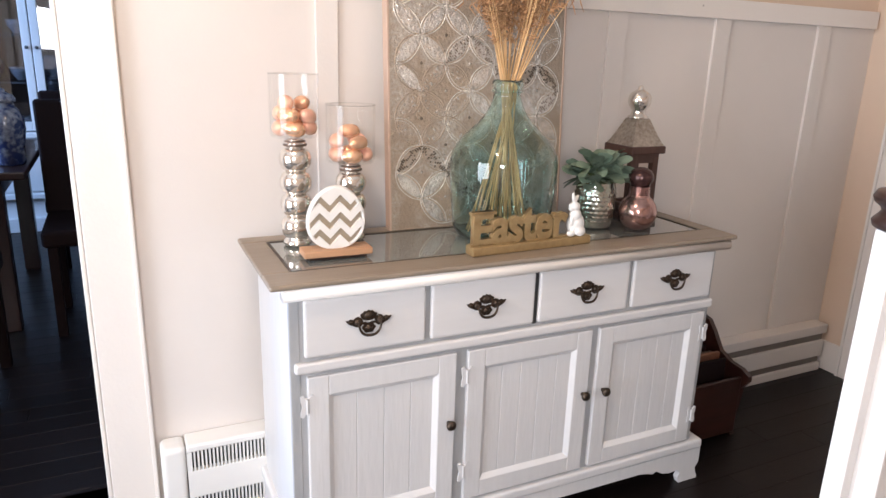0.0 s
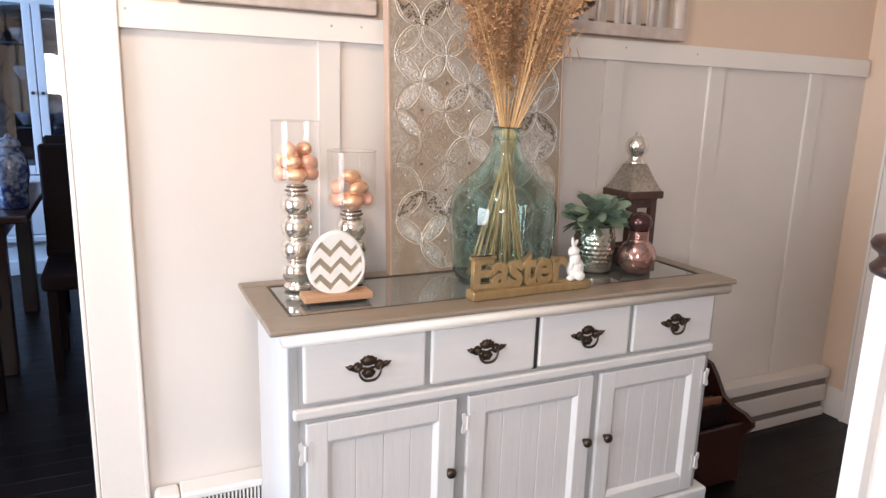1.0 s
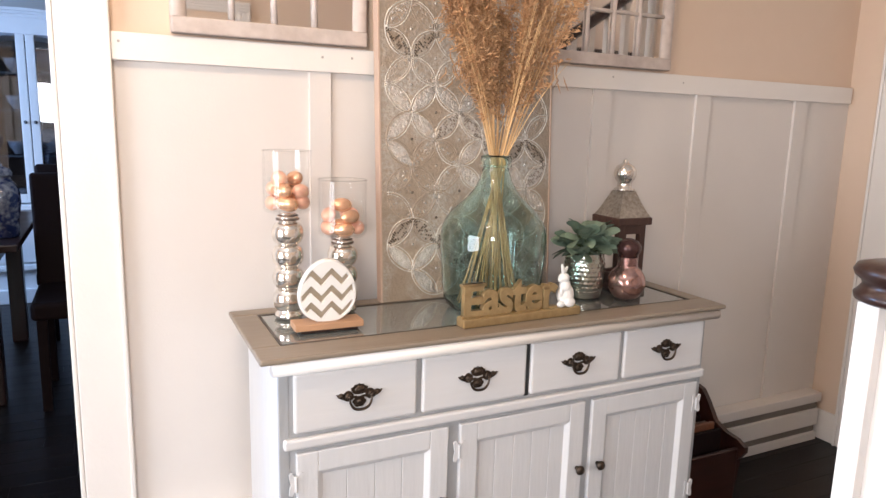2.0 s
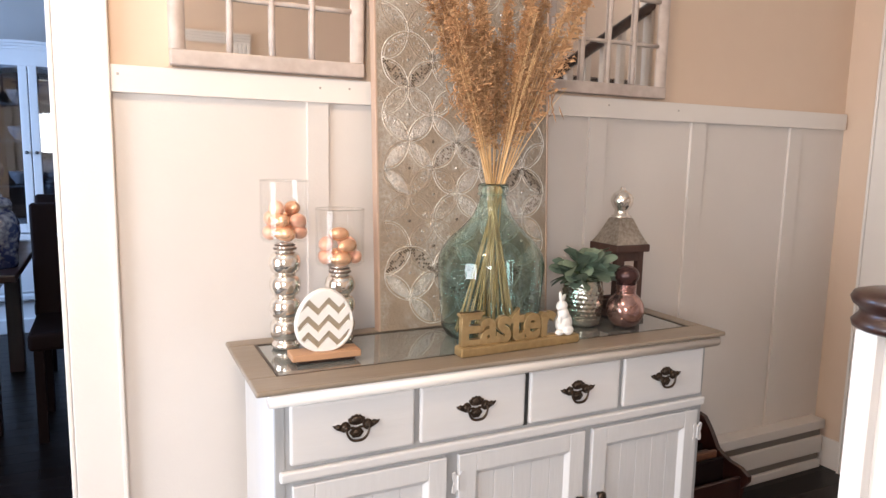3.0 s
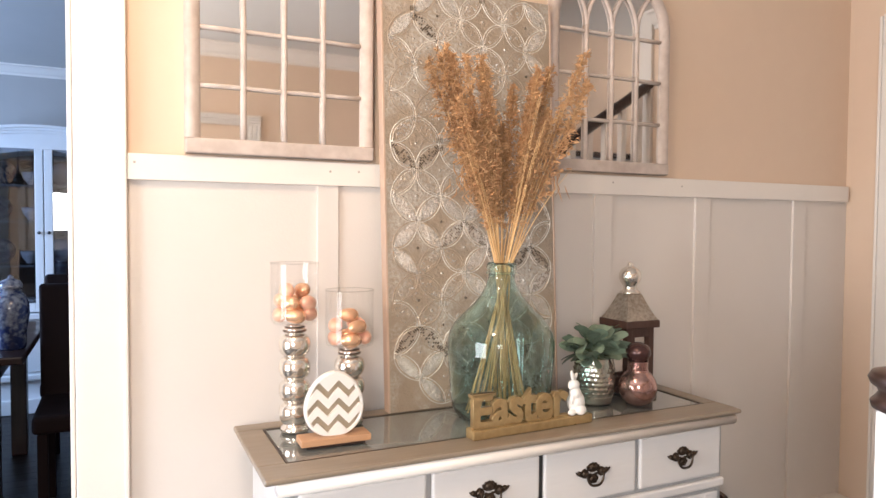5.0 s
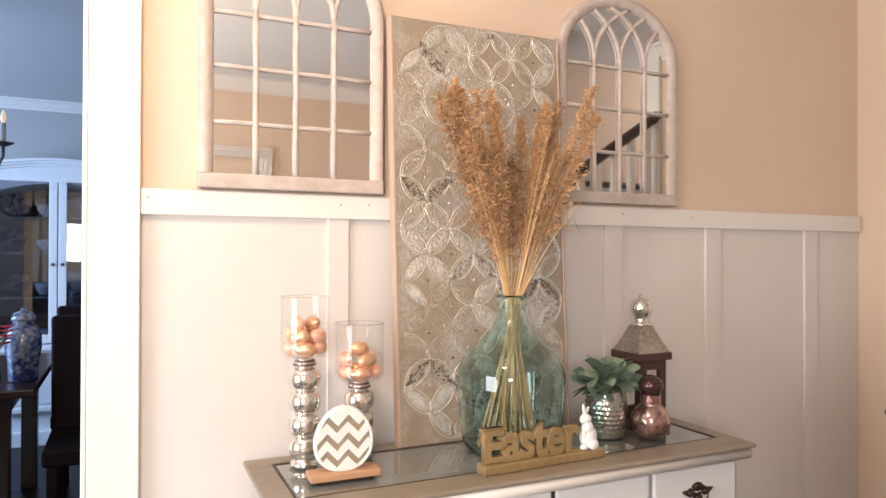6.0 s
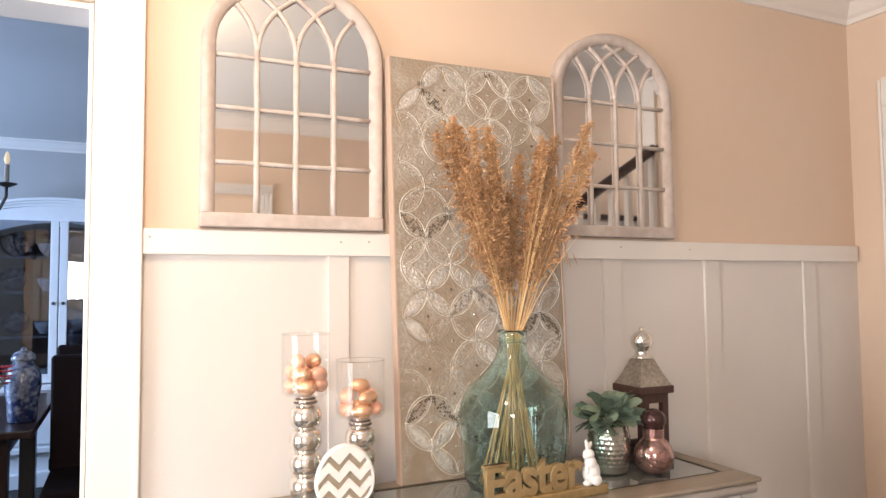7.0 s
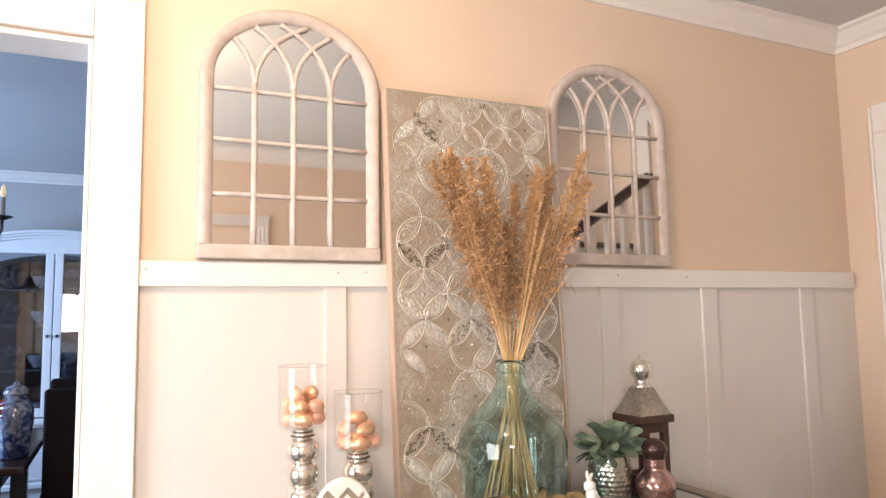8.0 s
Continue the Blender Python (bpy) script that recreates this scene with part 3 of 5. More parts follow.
def pull(parent, x, z):
    """A pierced bat-wing plate: fan crown, two leaf wings, lower medallion, and a swinging bail."""
    crown = [(0.0, 0.030), (0.005, 0.027), (0.010, 0.028), (0.014, 0.023), (0.020, 0.021), (0.019, 0.015), (0.015, 0.009), (0.009, 0.006), (0.0, 0.005)]
    outline = [(x + a, z + b) for a, b in crown] + [(x - a, z + b) for a, b in reversed(crown[1:-1])]
    p = part("pull", slab(outline, 0.0222, 0.0268), BRONZE, parent, "dark bronze bat-wing drawer pull")
    disc = [(x + 0.0155 * math.cos(a) * (1 + 0.07 * math.cos(6 * a)), z - 0.0125 + 0.0125 * math.sin(a) * (1 + 0.07 * math.cos(6 * a))) for a in [2 * math.pi * k / 36 for k in range(36)]]
    part("medallion", slab(disc, 0.0224, 0.0268), BRONZE, p)
    wing = [(0.014, 0.006), (0.018, 0.012), (0.025, 0.016), (0.032, 0.014), (0.036, 0.009), (0.043, 0.012), (0.049, 0.009), (0.055, 0.010), (0.051, 0.003), (0.045, -0.001), (0.038, -0.004), (0.031, -0.008), (0.023, -0.009), (0.016, -0.004)]
    for s in (-1, 1):
        part("wing", slab([(x + s * a, z + b) for a, b in wing], 0.0223, 0.0267), BRONZE, p)
        part("rosette", ellipsoid((x + s * 0.027, 0.0222, z + 0.003), (0.008, 0.005, 0.008), u=12, v=8), BRONZE, p, "", True)
        part("leaf_tip", ellipsoid((x + s * 0.043, 0.0224, z + 0.005), (0.007, 0.003, 0.0045), u=10, v=6), BRONZE, p, "", True)
        part("bridge", block(x + min(s * 0.006, s * 0.016), x + max(s * 0.006, s * 0.016), 0.0226, 0.0266, z - 0.003, z + 0.0015), BRONZE, p)
        part("post", lathe([(0, 0.0), (0.0055, 0.0), (0.0055, 0.008), (0, 0.010)], 12), BRONZE, p).matrix_local = pose(x + s * 0.0265, 0.0205, z + 0.003, 90)
    part("crown_fan", ellipsoid((x, 0.0222, z + 0.017), (0.012, 0.004, 0.009), u=12, v=8), BRONZE, p, "", True)
    part("boss", ellipsoid((x, 0.0222, z - 0.0125), (0.009, 0.004, 0.007), u=12, v=8), BRONZE, p, "", True)
    arc = [(x - 0.0265 * math.copysign(abs(math.cos(a)) ** 0.75, math.cos(a)), 0.0135 - 0.003 * math.sin(a), z + 0.003 - 0.0295 * math.sin(a)) for a in [math.pi * k / 20 for k in range(21)]]
    part("bail", tube(arc, [0.0022 + 0.0012 * math.sin(math.pi * k / 20) for k in range(21)], 8), BRONZE, p, "", True)


def knob(parent, x, z):
    k = part("knob", lathe([(0, 0), (0.006, 0), (0.005, 0.008), (0.012, 0.013), (0.0135, 0.019), (0.010, 0.024), (0, 0.026)], 18), BRONZE, parent, "dark bronze round knob", True)
    k.matrix_local = pose(x, 0.0262, z, 90)


def hinge(parent, x, z, side):
    for s in (-1, 1):
        h = 0.028
        o = [(x + s * a, z + b) for a, b in ((0.001, -0.017), (0.005, -0.02), (0.009, -h), (0.016, -0.025), (0.015, -0.012), (0.012, 0), (0.015, 0.012), (0.016, 0.025), (0.009, h), (0.005, 0.02), (0.001, 0.017))]
        part("hinge_leaf", slab(o, 0.0245, 0.029), BUFFET_WHITE, parent)
    part("hinge_pin", tube([(x, 0.0255, z - 0.019), (x, 0.0255, z + 0.019)], 0.004, 8), BUFFET_WHITE, parent)


def buffet():
    b = thing("buffet", BUFFET, "white painted wooden buffet with a taupe glass-inset top, drawers and doors", "sideboard")
    # carcass
    body = part("body", block(0.045, 1.305, 0.046, 0.40, 0.1, 0.775, 0.003), BUFFET_WHITE, b)
    part("face_frame", block(0.05, 1.301, 0.038, 0.0465, 0.14, 0.774, 0.001), BUFFET_SHADOW, b, "worn white paint greyed to stand for shade along the joints")
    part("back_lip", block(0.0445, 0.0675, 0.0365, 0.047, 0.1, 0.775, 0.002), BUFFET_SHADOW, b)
    # moulded edge under the top
    edge = [(0.022, 0.7725), (0.012, 0.7735), (0.005, 0.778), (0.001, 0.785), (0.001, 0.792), (0.004, 0.799), (0.010, 0.8035), (0.05, 0.8035), (0.05, 0.7725)]
    bm = bmesh.new()
    rows = [[bm.verts.new((x, y, z)) for y, z in edge] for x in (0.030, 1.321)]
    for k in range(len(edge)):
        bm.faces.new((rows[0][k], rows[1][k], rows[1][(k + 1) % len(edge)], rows[0][(k + 1) % len(edge)]))
    bm.faces.new(rows[0])
    bm.faces.new(rows[1])
    bmesh.ops.recalc_face_normals(bm, faces=bm.faces)
    part("front_moulding", bm, EDGE_CREAM, b, "worn cream rounded edge moulding", True)
    for x0, x1 in ((0.030, 0.06), (1.291, 1.321)):
        part("side_moulding", block(x0, x1, 0.051, 0.405, 0.7725, 0.8035, 0.008, segments=3), EDGE_CREAM, b)
    # top frame round the glass
    W, D, z0, z1 = 1.340, 0.417, 0.804, 0.817
    gx0, gx1, gy0, gy1 = 0.064, W - 0.052, 0.092, D - 0.055
    part("top_rail", block(0, W, 0, gy0, z0, z1, 0.005, segments=3), TOP_TAUPE, b, "taupe stained wooden top")
    part("top_rail", block(0, W, gy1, D, z0, z1, 0.005, segments=3), TOP_TAUPE, b)
    part("top_end", block(0, gx0, gy0 - 0.001, gy1 + 0.001, z0, z1 - 0.0004, 0.004), TOP_TAUPE, b)
    part("top_end", block(gx1, W, gy0 - 0.001, gy1 + 0.001, z0, z1 - 0.0004, 0.004), TOP_TAUPE, b)
    part("glass_inset", block(gx0 - 0.002, gx1 + 0.002, gy0 - 0.002, gy1 + 0.002, z0 + 0.001, z1 - 0.003), TABLE_GLASS, b, "grey glass inset in the top")
    for a in ((gx0, gx1, gy0, gy0 + 0.006), (gx0, gx1, gy1 - 0.006, gy1), (gx0, gx0 + 0.006, gy0 + 0.006, gy1 - 0.006), (gx1 - 0.006, gx1, gy0 + 0.006, gy1 - 0.006)):
        part("inset_bead", block(*a, z1 - 0.004, z1 - 0.001), BRONZE, b)
    # drawers
    for x0, x1 in ((0.076, 0.370), (0.383, 0.675), (0.688, 0.979), (0.992, 1.287)):
        d = part("drawer", block(x0, x1, 0.026, 0.04, 0.629, 0.768, 0.007, segments=3), DRAWER_WHITE, b)
        pull(d, (x0 + x1) / 2 + 0.002, 0.699)
    # near-black strip laid over the face frame for the shade in the gap
    part("drawer_gap_shade", block(0.676, 0.687, 0.034, 0.0395, 0.626, 0.770), RECESS_DARK, b, "near-black strip standing for the shade between the drawers")
    part("mid_rail", block(0.053, 1.301, 0.022, 0.04, 0.594, 0.619, 0.006, segments=3), DRAWER_WHITE, b)
    # doors with boarded panels
    for n, (x0, x1) in enumerate(((0.081, 0.457), (0.489, 0.871), (0.896, 1.279))):
        z0, z1, s = 0.150, 0.582, 0.050
        d = part("door", block(x0 + 0.02, x1 - 0.02, 0.0385, 0.0445, z0 + 0.02, z1 - 0.02), BUFFET_WHITE, b)
        for a in (x0, x1 - s):
            part("stile", block(a, a + s, 0.026, 0.040, z0, z1, 0.003), BUFFET_WHITE, d)
        for a in (z0, z1 - s):
            part("rail", block(x0 + s - 0.001, x1 - s + 0.001, 0.0263, 0.040, a, a + s, 0.003), BUFFET_WHITE, d)
        count = 4 if n == 0 else 5
        w = (x1 - x0 - 2 * s) / count
        for k in range(count):
            part("plank", block(x0 + s + k * w + 0.0005, x0 + s + (k + 1) * w - 0.0005, 0.0362, 0.0405, z0 + s, z1 - s, 0.0012, segments=1), BUFFET_WHITE, d)
        # sloped sticking round the panel
        k = 0.012
        xa, xb, za, zb = x0 + s - 0.001, x1 - s + 0.001, z0 + s - 0.001, z1 - s + 0.001
        outer = [(xa, za), (xb, za), (xb, zb), (xa, zb)]
        inner = [(xa + k, za + k), (xb - k, za + k), (xb - k, zb - k), (xa + k, zb - k)]
        for q in range(4):
            r = (q + 1) % 4
            bm = bmesh.new()
            v = [bm.verts.new(c) for c in ((outer[q][0], 0.0268, outer[q][1]), (outer[r][0], 0.0268, outer[r][1]), (inner[r][0], 0.0358, inner[r][1]), (inner[q][0], 0.0358, inner[q][1]),
                                           (outer[q][0], 0.039, outer[q][1]), (outer[r][0], 0.039, outer[r][1]), (inner[r][0], 0.039, inner[r][1]), (inner[q][0], 0.039, inner[q][1]))]
            for f in ((0, 1, 2, 3), (7, 6, 5, 4), (0, 4, 5, 1), (3, 2, 6, 7), (0, 3, 7, 4), (1, 5, 6, 2)):
                bm.faces.new([v[e] for e in f])
            bmesh.ops.recalc_face_normals(bm, faces=bm.faces)
            part("sticking", bm, STICK_WHITE, d)
        left = n == 2
        knob(d, (x0 + 0.027) if left else (x1 - 0.018), 0.393)
        for z in (0.513, 0.238):
            hinge(d, x1 + 0.002 if left else x0 - 0.002, z, 1)
    # base moulding and bracket feet with a scalloped apron
    part("base_moulding", block(0.030, 1.342, 0.018, 0.405, 0.112, 0.142, 0.008, segments=3), BUFFET_WHITE, b)
    half = [(0.0, 0.098), (0.0, 0.06), (0.012, 0.04), (0.006, 0.02), (0.0, 0.008), (0.0, 0.0), (0.075, 0.0), (0.082, 0.02), (0.075, 0.035), (0.085, 0.05), (0.12, 0.046), (0.15, 0.052), (0.175, 0.066), (0.19, 0.06), (0.21, 0.066), (0.24, 0.072)]
    outline = [(0.032 + x, z) for x, z in half] + [(1.340 - x, z) for x, z in reversed(half)] + [(1.340, 0.112), (0.032, 0.112)]
    part("apron", slab(outline, 0.022, 0.040), BUFFET_WHITE, b)
    for x0, x1 in ((0.037, 0.056), (1.305, 1.324)):
        part("side_apron", block(x0, x1, 0.041, 0.40, 0.05, 0.111, 0.002), BUFFET_WHITE, b)
        part("rear_foot", block(x0, x1, 0.32, 0.40, 0.0, 0.0495, 0.002), BUFFET_WHITE, b)
        part("front_foot", block(x0, x1, 0.041, 0.12, 0.0, 0.0495, 0.004), BUFFET_WHITE, b)


buffet()


# ---- mirrors ----
def arch_mirror(x, y, z, label):
    """Arched window mirror: half-width 0.248, straight sides to 0.49, apex at 0.685."""
    m = thing("arched_mirror", pose(x, y, z), label, "mirror", "arched window mirrors")
    H0, RO = 0.487, 0.211
    ho, hi, ri = 0.248, 0.211, 0.174

    def edge(h, r, n=36):
        return [(h * math.cos(math.pi * k / n), H0 + r * math.sin(math.pi * k / n)) for k in range(n + 1)]

    outer = [(ho, 0.038)] + edge(ho, RO) + [(-ho, 0.038)]
    inner = [(hi, 0.038)] + edge(hi, ri) + [(-hi, 0.038)]
    bm = bmesh.new()
    section = [(0.0, 0.0175), (0.0, -0.016), (0.18, -0.024), (0.6, -0.022), (0.85, -0.016), (1.0, -0.010), (1.0, 0.0)]
    rows = [[bm.verts.new((a[0] + (c[0] - a[0]) * f, d, a[1] + (c[1] - a[1]) * f)) for f, d in section] for a, c in zip(outer, inner)]
    for r, s in zip(rows, rows[1:]):
        for k in range(len(section) - 1):
            bm.faces.new((r[k], s[k], s[k + 1], r[k + 1]))
    bmesh.ops.recalc_face_normals(bm, faces=bm.faces)
    part("frame", bm, MIRROR_FRAME, m, "", True)
    part("bottom_rail", block(-ho, ho, -0.0235, 0.0175, 0.0, 0.0385, 0.005, segments=3), MIRROR_FRAME, m)
    part("mirror_pane", slab(edge(hi + 0.004, ri + 0.004) + [(-hi - 0.004, 0.034), (hi + 0.004, 0.034)], -0.006, -0.002), MIRROR, m, "silvered mirror glass")
    wob = random.Random(3)
    for k in (-1, 0, 1):
        pts = [(k * 0.105 + wob.uniform(-0.001, 0.001), -0.012, 0.036 + 0.44 * j / 6) for j in range(7)]
        part("muntin", tube(pts, 0.0075, 8, flat=0.9), MIRROR_FRAME, m, "", True)
    for h in (0.172, 0.317, 0.457):
        pts = [(-hi + 2 * hi * j / 8, -0.010, h + wob.uniform(-0.001, 0.001)) for j in range(9)]
        part("muntin", tube(pts, 0.006, 8, flat=0.9), MIRROR_FRAME, m, "", True)
    R = 0.25
    for x0 in (-0.105, 0.0, 0.105):
        for s in (-1, 1):
            pts = []
            for j in range(25):
                a = 1.35 * j / 24
                px, pz = x0 + s * R * (1 - math.cos(a)), 0.47 + R * math.sin(a) * 0.82
                if (px / hi) ** 2 + (max(pz - H0, 0) / ri) ** 2 > 1.02:
                    break
                pts.append((px, -0.012 + 0.0004 * (s > 0), pz))
            if len(pts) > 3:
                part("gothic_bar", tube(pts, 0.007, 8, flat=0.9), MIRROR_FRAME, m, "", True)


arch_mirror(0.144, -0.018, 1.5115, "whitewashed wooden arched window mirror hung just above the rail")
arch_mirror(1.233, -0.018, 1.5135, "whitewashed wooden arched window mirror beside the stairs' reflection")


# ---- pressed panel leaning on the wall ----
def art_panel():
    lean = math.degrees(math.atan2(0.052, 1.195))
    a = thing("wall_art_panel", pose(0.6885, -0.118, 0.8175, -lean, -0.5), "tall taupe pressed-metal panel with silver interlaced rings", "wall art")
    W, H = 0.2805, 1.20
    part("board", block(-W + 0.006, W - 0.006, 0.0, 0.03, 0, H, 0.002), ART_BOARD, a)
    for x0, x1 in ((-W, -W + 0.0065), (W - 0.0065, W)):
        part("edge_strip", block(x0, x1, -0.002, 0.031, 0, H, 0.0015), ART_EDGE, a, "pale wooden edge")
    PX, PZ, R = 0.148, 0.147, 0.0765
    main = [(-0.183 + i * PX, 0.013 + j * PZ) for i in range(3) for j in range(1, 8)]
    between = [(-0.109 + i * PX, 0.0865 + j * PZ) for i in range(3) for j in range(8)]
    cut = [(0.261, 0.013 + j * PZ) for j in range(9)] + [(-0.257, 0.0865 + j * PZ) for j in range(8)] + [(-0.183 + i * PX, z) for i in range(3) for z in (0.013, 1.189)]
    bound = lambda x, z: abs(x) < W - 0.010 and 0.006 < z < H - 0.006
    within = lambda x, z: any((x - u) ** 2 + (z - w) ** 2 < (R + 0.001) ** 2 for u, w in main + between)
    rnd = random.Random(5)
    worn = lambda x, z, s=5.0: noise.noise(Vector((x * s + 3.1, 0.2, z * s)))

    def ring(cx, cz, r, thick, inside):
        run, runs = [], []
        for k in range(65):
            t = 2 * math.pi * k / 64 + 0.4
            wob = 0.0009 * math.sin(5 * t + 31 * cx + 17 * cz)
            x, z = cx + (r + wob) * math.cos(t), cz + (r + wob) * math.sin(t)
            if bound(x, z) and (not inside or within(x, z)):
                run.append((x, -0.0002, z))
            elif run:
                runs.append(run)
                run = []
        runs.append(run)
        bm = bmesh.new()
        for q in runs:
            if len(q) > 2:
                tube(q, [thick * (0.75 + 0.5 * abs(worn(x, z, 22))) for x, y, z in q], 6, bm, 0.7)
        if bm.verts:
            part("ring", bm, ART_SILVER if worn(cx, cz, 4) > -0.1 else ART_TAUPE, a, "", True)
        else:
            bm.free()

    dots = {ART_FOIL: ([], []), ART_DARK: ([], [])}

    def bead(x, z, kind, w, h, turn=0.0):
        """A small raised chip, wide w and high h, added to its joined mesh."""
        if not bound(x, z):
            return
        v, f = dots[kind]
        n, c, s = len(v), math.cos(turn), math.sin(turn)
        for y, k in ((0.0005, 1.0), (-0.0022, 0.7)):
            v.extend((x + (u * c - q * s) * k, y, z + (u * s + q * c) * k) for u, q in ((-w, -h), (w, -h), (w, h), (-w, h)))
        f.extend((tuple(n + i for i in q) for q in ((7, 6, 5, 4), (0, 1, 5, 4), (1, 2, 6, 5), (2, 3, 7, 6), (3, 0, 4, 7))))

    def petal(cx, cz, turn):
        """The lens where two rings cross: a foil leaf, or rows of silver or dark beads."""
        w = worn(cx, cz)
        c, s = math.cos(turn), math.sin(turn)
        L, B = R * 0.64, R * 0.23
        if w > 0.16:
            n = 12
            pts = [(L * (2 * k / n - 1), B * (1 - (2 * k / n - 1) ** 2)) for k in range(n + 1)] + [(L * (1 - 2 * k / n), -B * (1 - (1 - 2 * k / n) ** 2)) for k in range(1, n)]
            out = [(cx + u * c - q * s, cz + u * s + q * c) for u, q in pts]
            if all(bound(*q) for q in out):
                part("petal", slab(out, -0.0012, 0.0005), ART_FOIL, a)
        diag = worn(cx * 0.4 + cz, cz * 0.4, 7)
        kind = ART_DARK if diag < -0.21 else ART_FOIL
        for k in range(80 if kind is ART_FOIL else 60):
            u = rnd.uniform(-1, 1)
            q = rnd.uniform(-0.85, 0.85) * (1 - u * u)
            if kind is ART_DARK:
                u, q = round(u * 8) / 8, round(q * 4) / 4
            x, z = cx + u * L * c - q * B * s, cz + u * L * s + q * B * c
            if rnd.random() < (0.12 + 2.4 * max(0, w + 0.12) if kind is ART_FOIL else 0.8):
                size = rnd.uniform(0.0010, 0.0032) if kind is ART_FOIL else 0.0021
                bead(x, z, kind, size, size * rnd.uniform(0.7, 1.8), turn + rnd.uniform(-0.5, 0.5))

    for n, (cx, cz) in enumerate(main + between + cut):
        whole = n < len(main) + len(between)
        ring(cx, cz, R, 0.0021, not whole)
        ring(cx, cz, R - 0.0068, 0.0011, not whole)
        if whole:
            part("boss", ellipsoid((cx, 0, cz), (0.0042, 0.003, 0.0042), u=10, v=6), ART_FOIL if rnd.random() < 0.7 else ART_DARK, a, "", True)
            # short upright strokes woven over the crossings
            if rnd.random() < 0.6:
                kind = ART_DARK if rnd.random() < 0.18 else ART_FOIL
                for u in (-1.5, -0.5, 0.5, 1.5):
                    for s in (-1, 1):
                        bead(cx + u * 0.0052, cz + PZ / 2 + s * (0.013 - 0.002 * abs(u)), kind, 0.0012, 0.009)
    for cx, cz in main + cut[:9] + cut[17:]:
        for q in range(4):
            t = math.pi / 4 + q * math.pi / 2
            x, z = cx + PX / 4 * math.copysign(1, math.cos(t)), cz + PZ / 4 * math.copysign(1, math.sin(t))
            if within(x, z) and bound(x, z):
                petal(x, z, t + math.pi / 2)
    # flecks of foil left on the ground inside the rings
    for k in range(2600):
        x, z = rnd.uniform(-W, W), rnd.uniform(0, H)
        if within(x, z) and worn(x + 5, z, 9) > 0.12:
            size = rnd.uniform(0.0006, 0.0019)
            bead(x, z, ART_FOIL, size, size * rnd.uniform(0.7, 2.2), rnd.uniform(0, 3))
    for kind, label in ((ART_FOIL, ""), (ART_DARK, "dark worn beading")):
        me = bpy.data.meshes.new("beading")
        me.from_pydata(dots[kind][0], [], dots[kind][1])
        me.materials.append(kind)
        ob = new("beading", me)
        ob.parent = a
        if label:
            tagged(ob, label)


art_panel()


# ---- things on the buffet ----
TOP = 0.8175


def demijohn(x, y):
    d = thing("demijohn", pose(x, y, TOP), "large rounded aqua glass demijohn bottle", "glass bottle")
    outer = [(0.0, 0.004), (0.10, 0.0), (0.122, 0.008), (0.133, 0.03), (0.138, 0.08), (0.142, 0.13), (0.1445, 0.18), (0.1440, 0.208), (0.140, 0.228), (0.130, 0.248), (0.114, 0.268), (0.094, 0.287), (0.073, 0.307), (0.056, 0.328), (0.044, 0.350), (0.037, 0.371), (0.034, 0.392)]
    inner = [(max(r - 0.002, 0.0), z) for r, z in outer[1:]]
    prof = outer + [(0.039, 0.395), (0.041, 0.400), (0.041, 0.412), (0.037, 0.417), (0.031, 0.416)] + [(r, z + (0.004 if z < 0.05 else 0)) for r, z in reversed(inner)] + [(0.0, 0.008)]
    part("bottle", lathe(prof, 64), JUG_GLASS, d, "", True)
    ring = [(0.0395 * math.cos(2 * math.pi * k / 32), 0.0395 * math.sin(2 * math.pi * k / 32), 0.389) for k in range(33)]
    part("neck_ring", tube(ring, 0.0035, 8), JUG_GLASS, d, "", True)


JUG = (0.678, -0.262)
demijohn(*JUG)


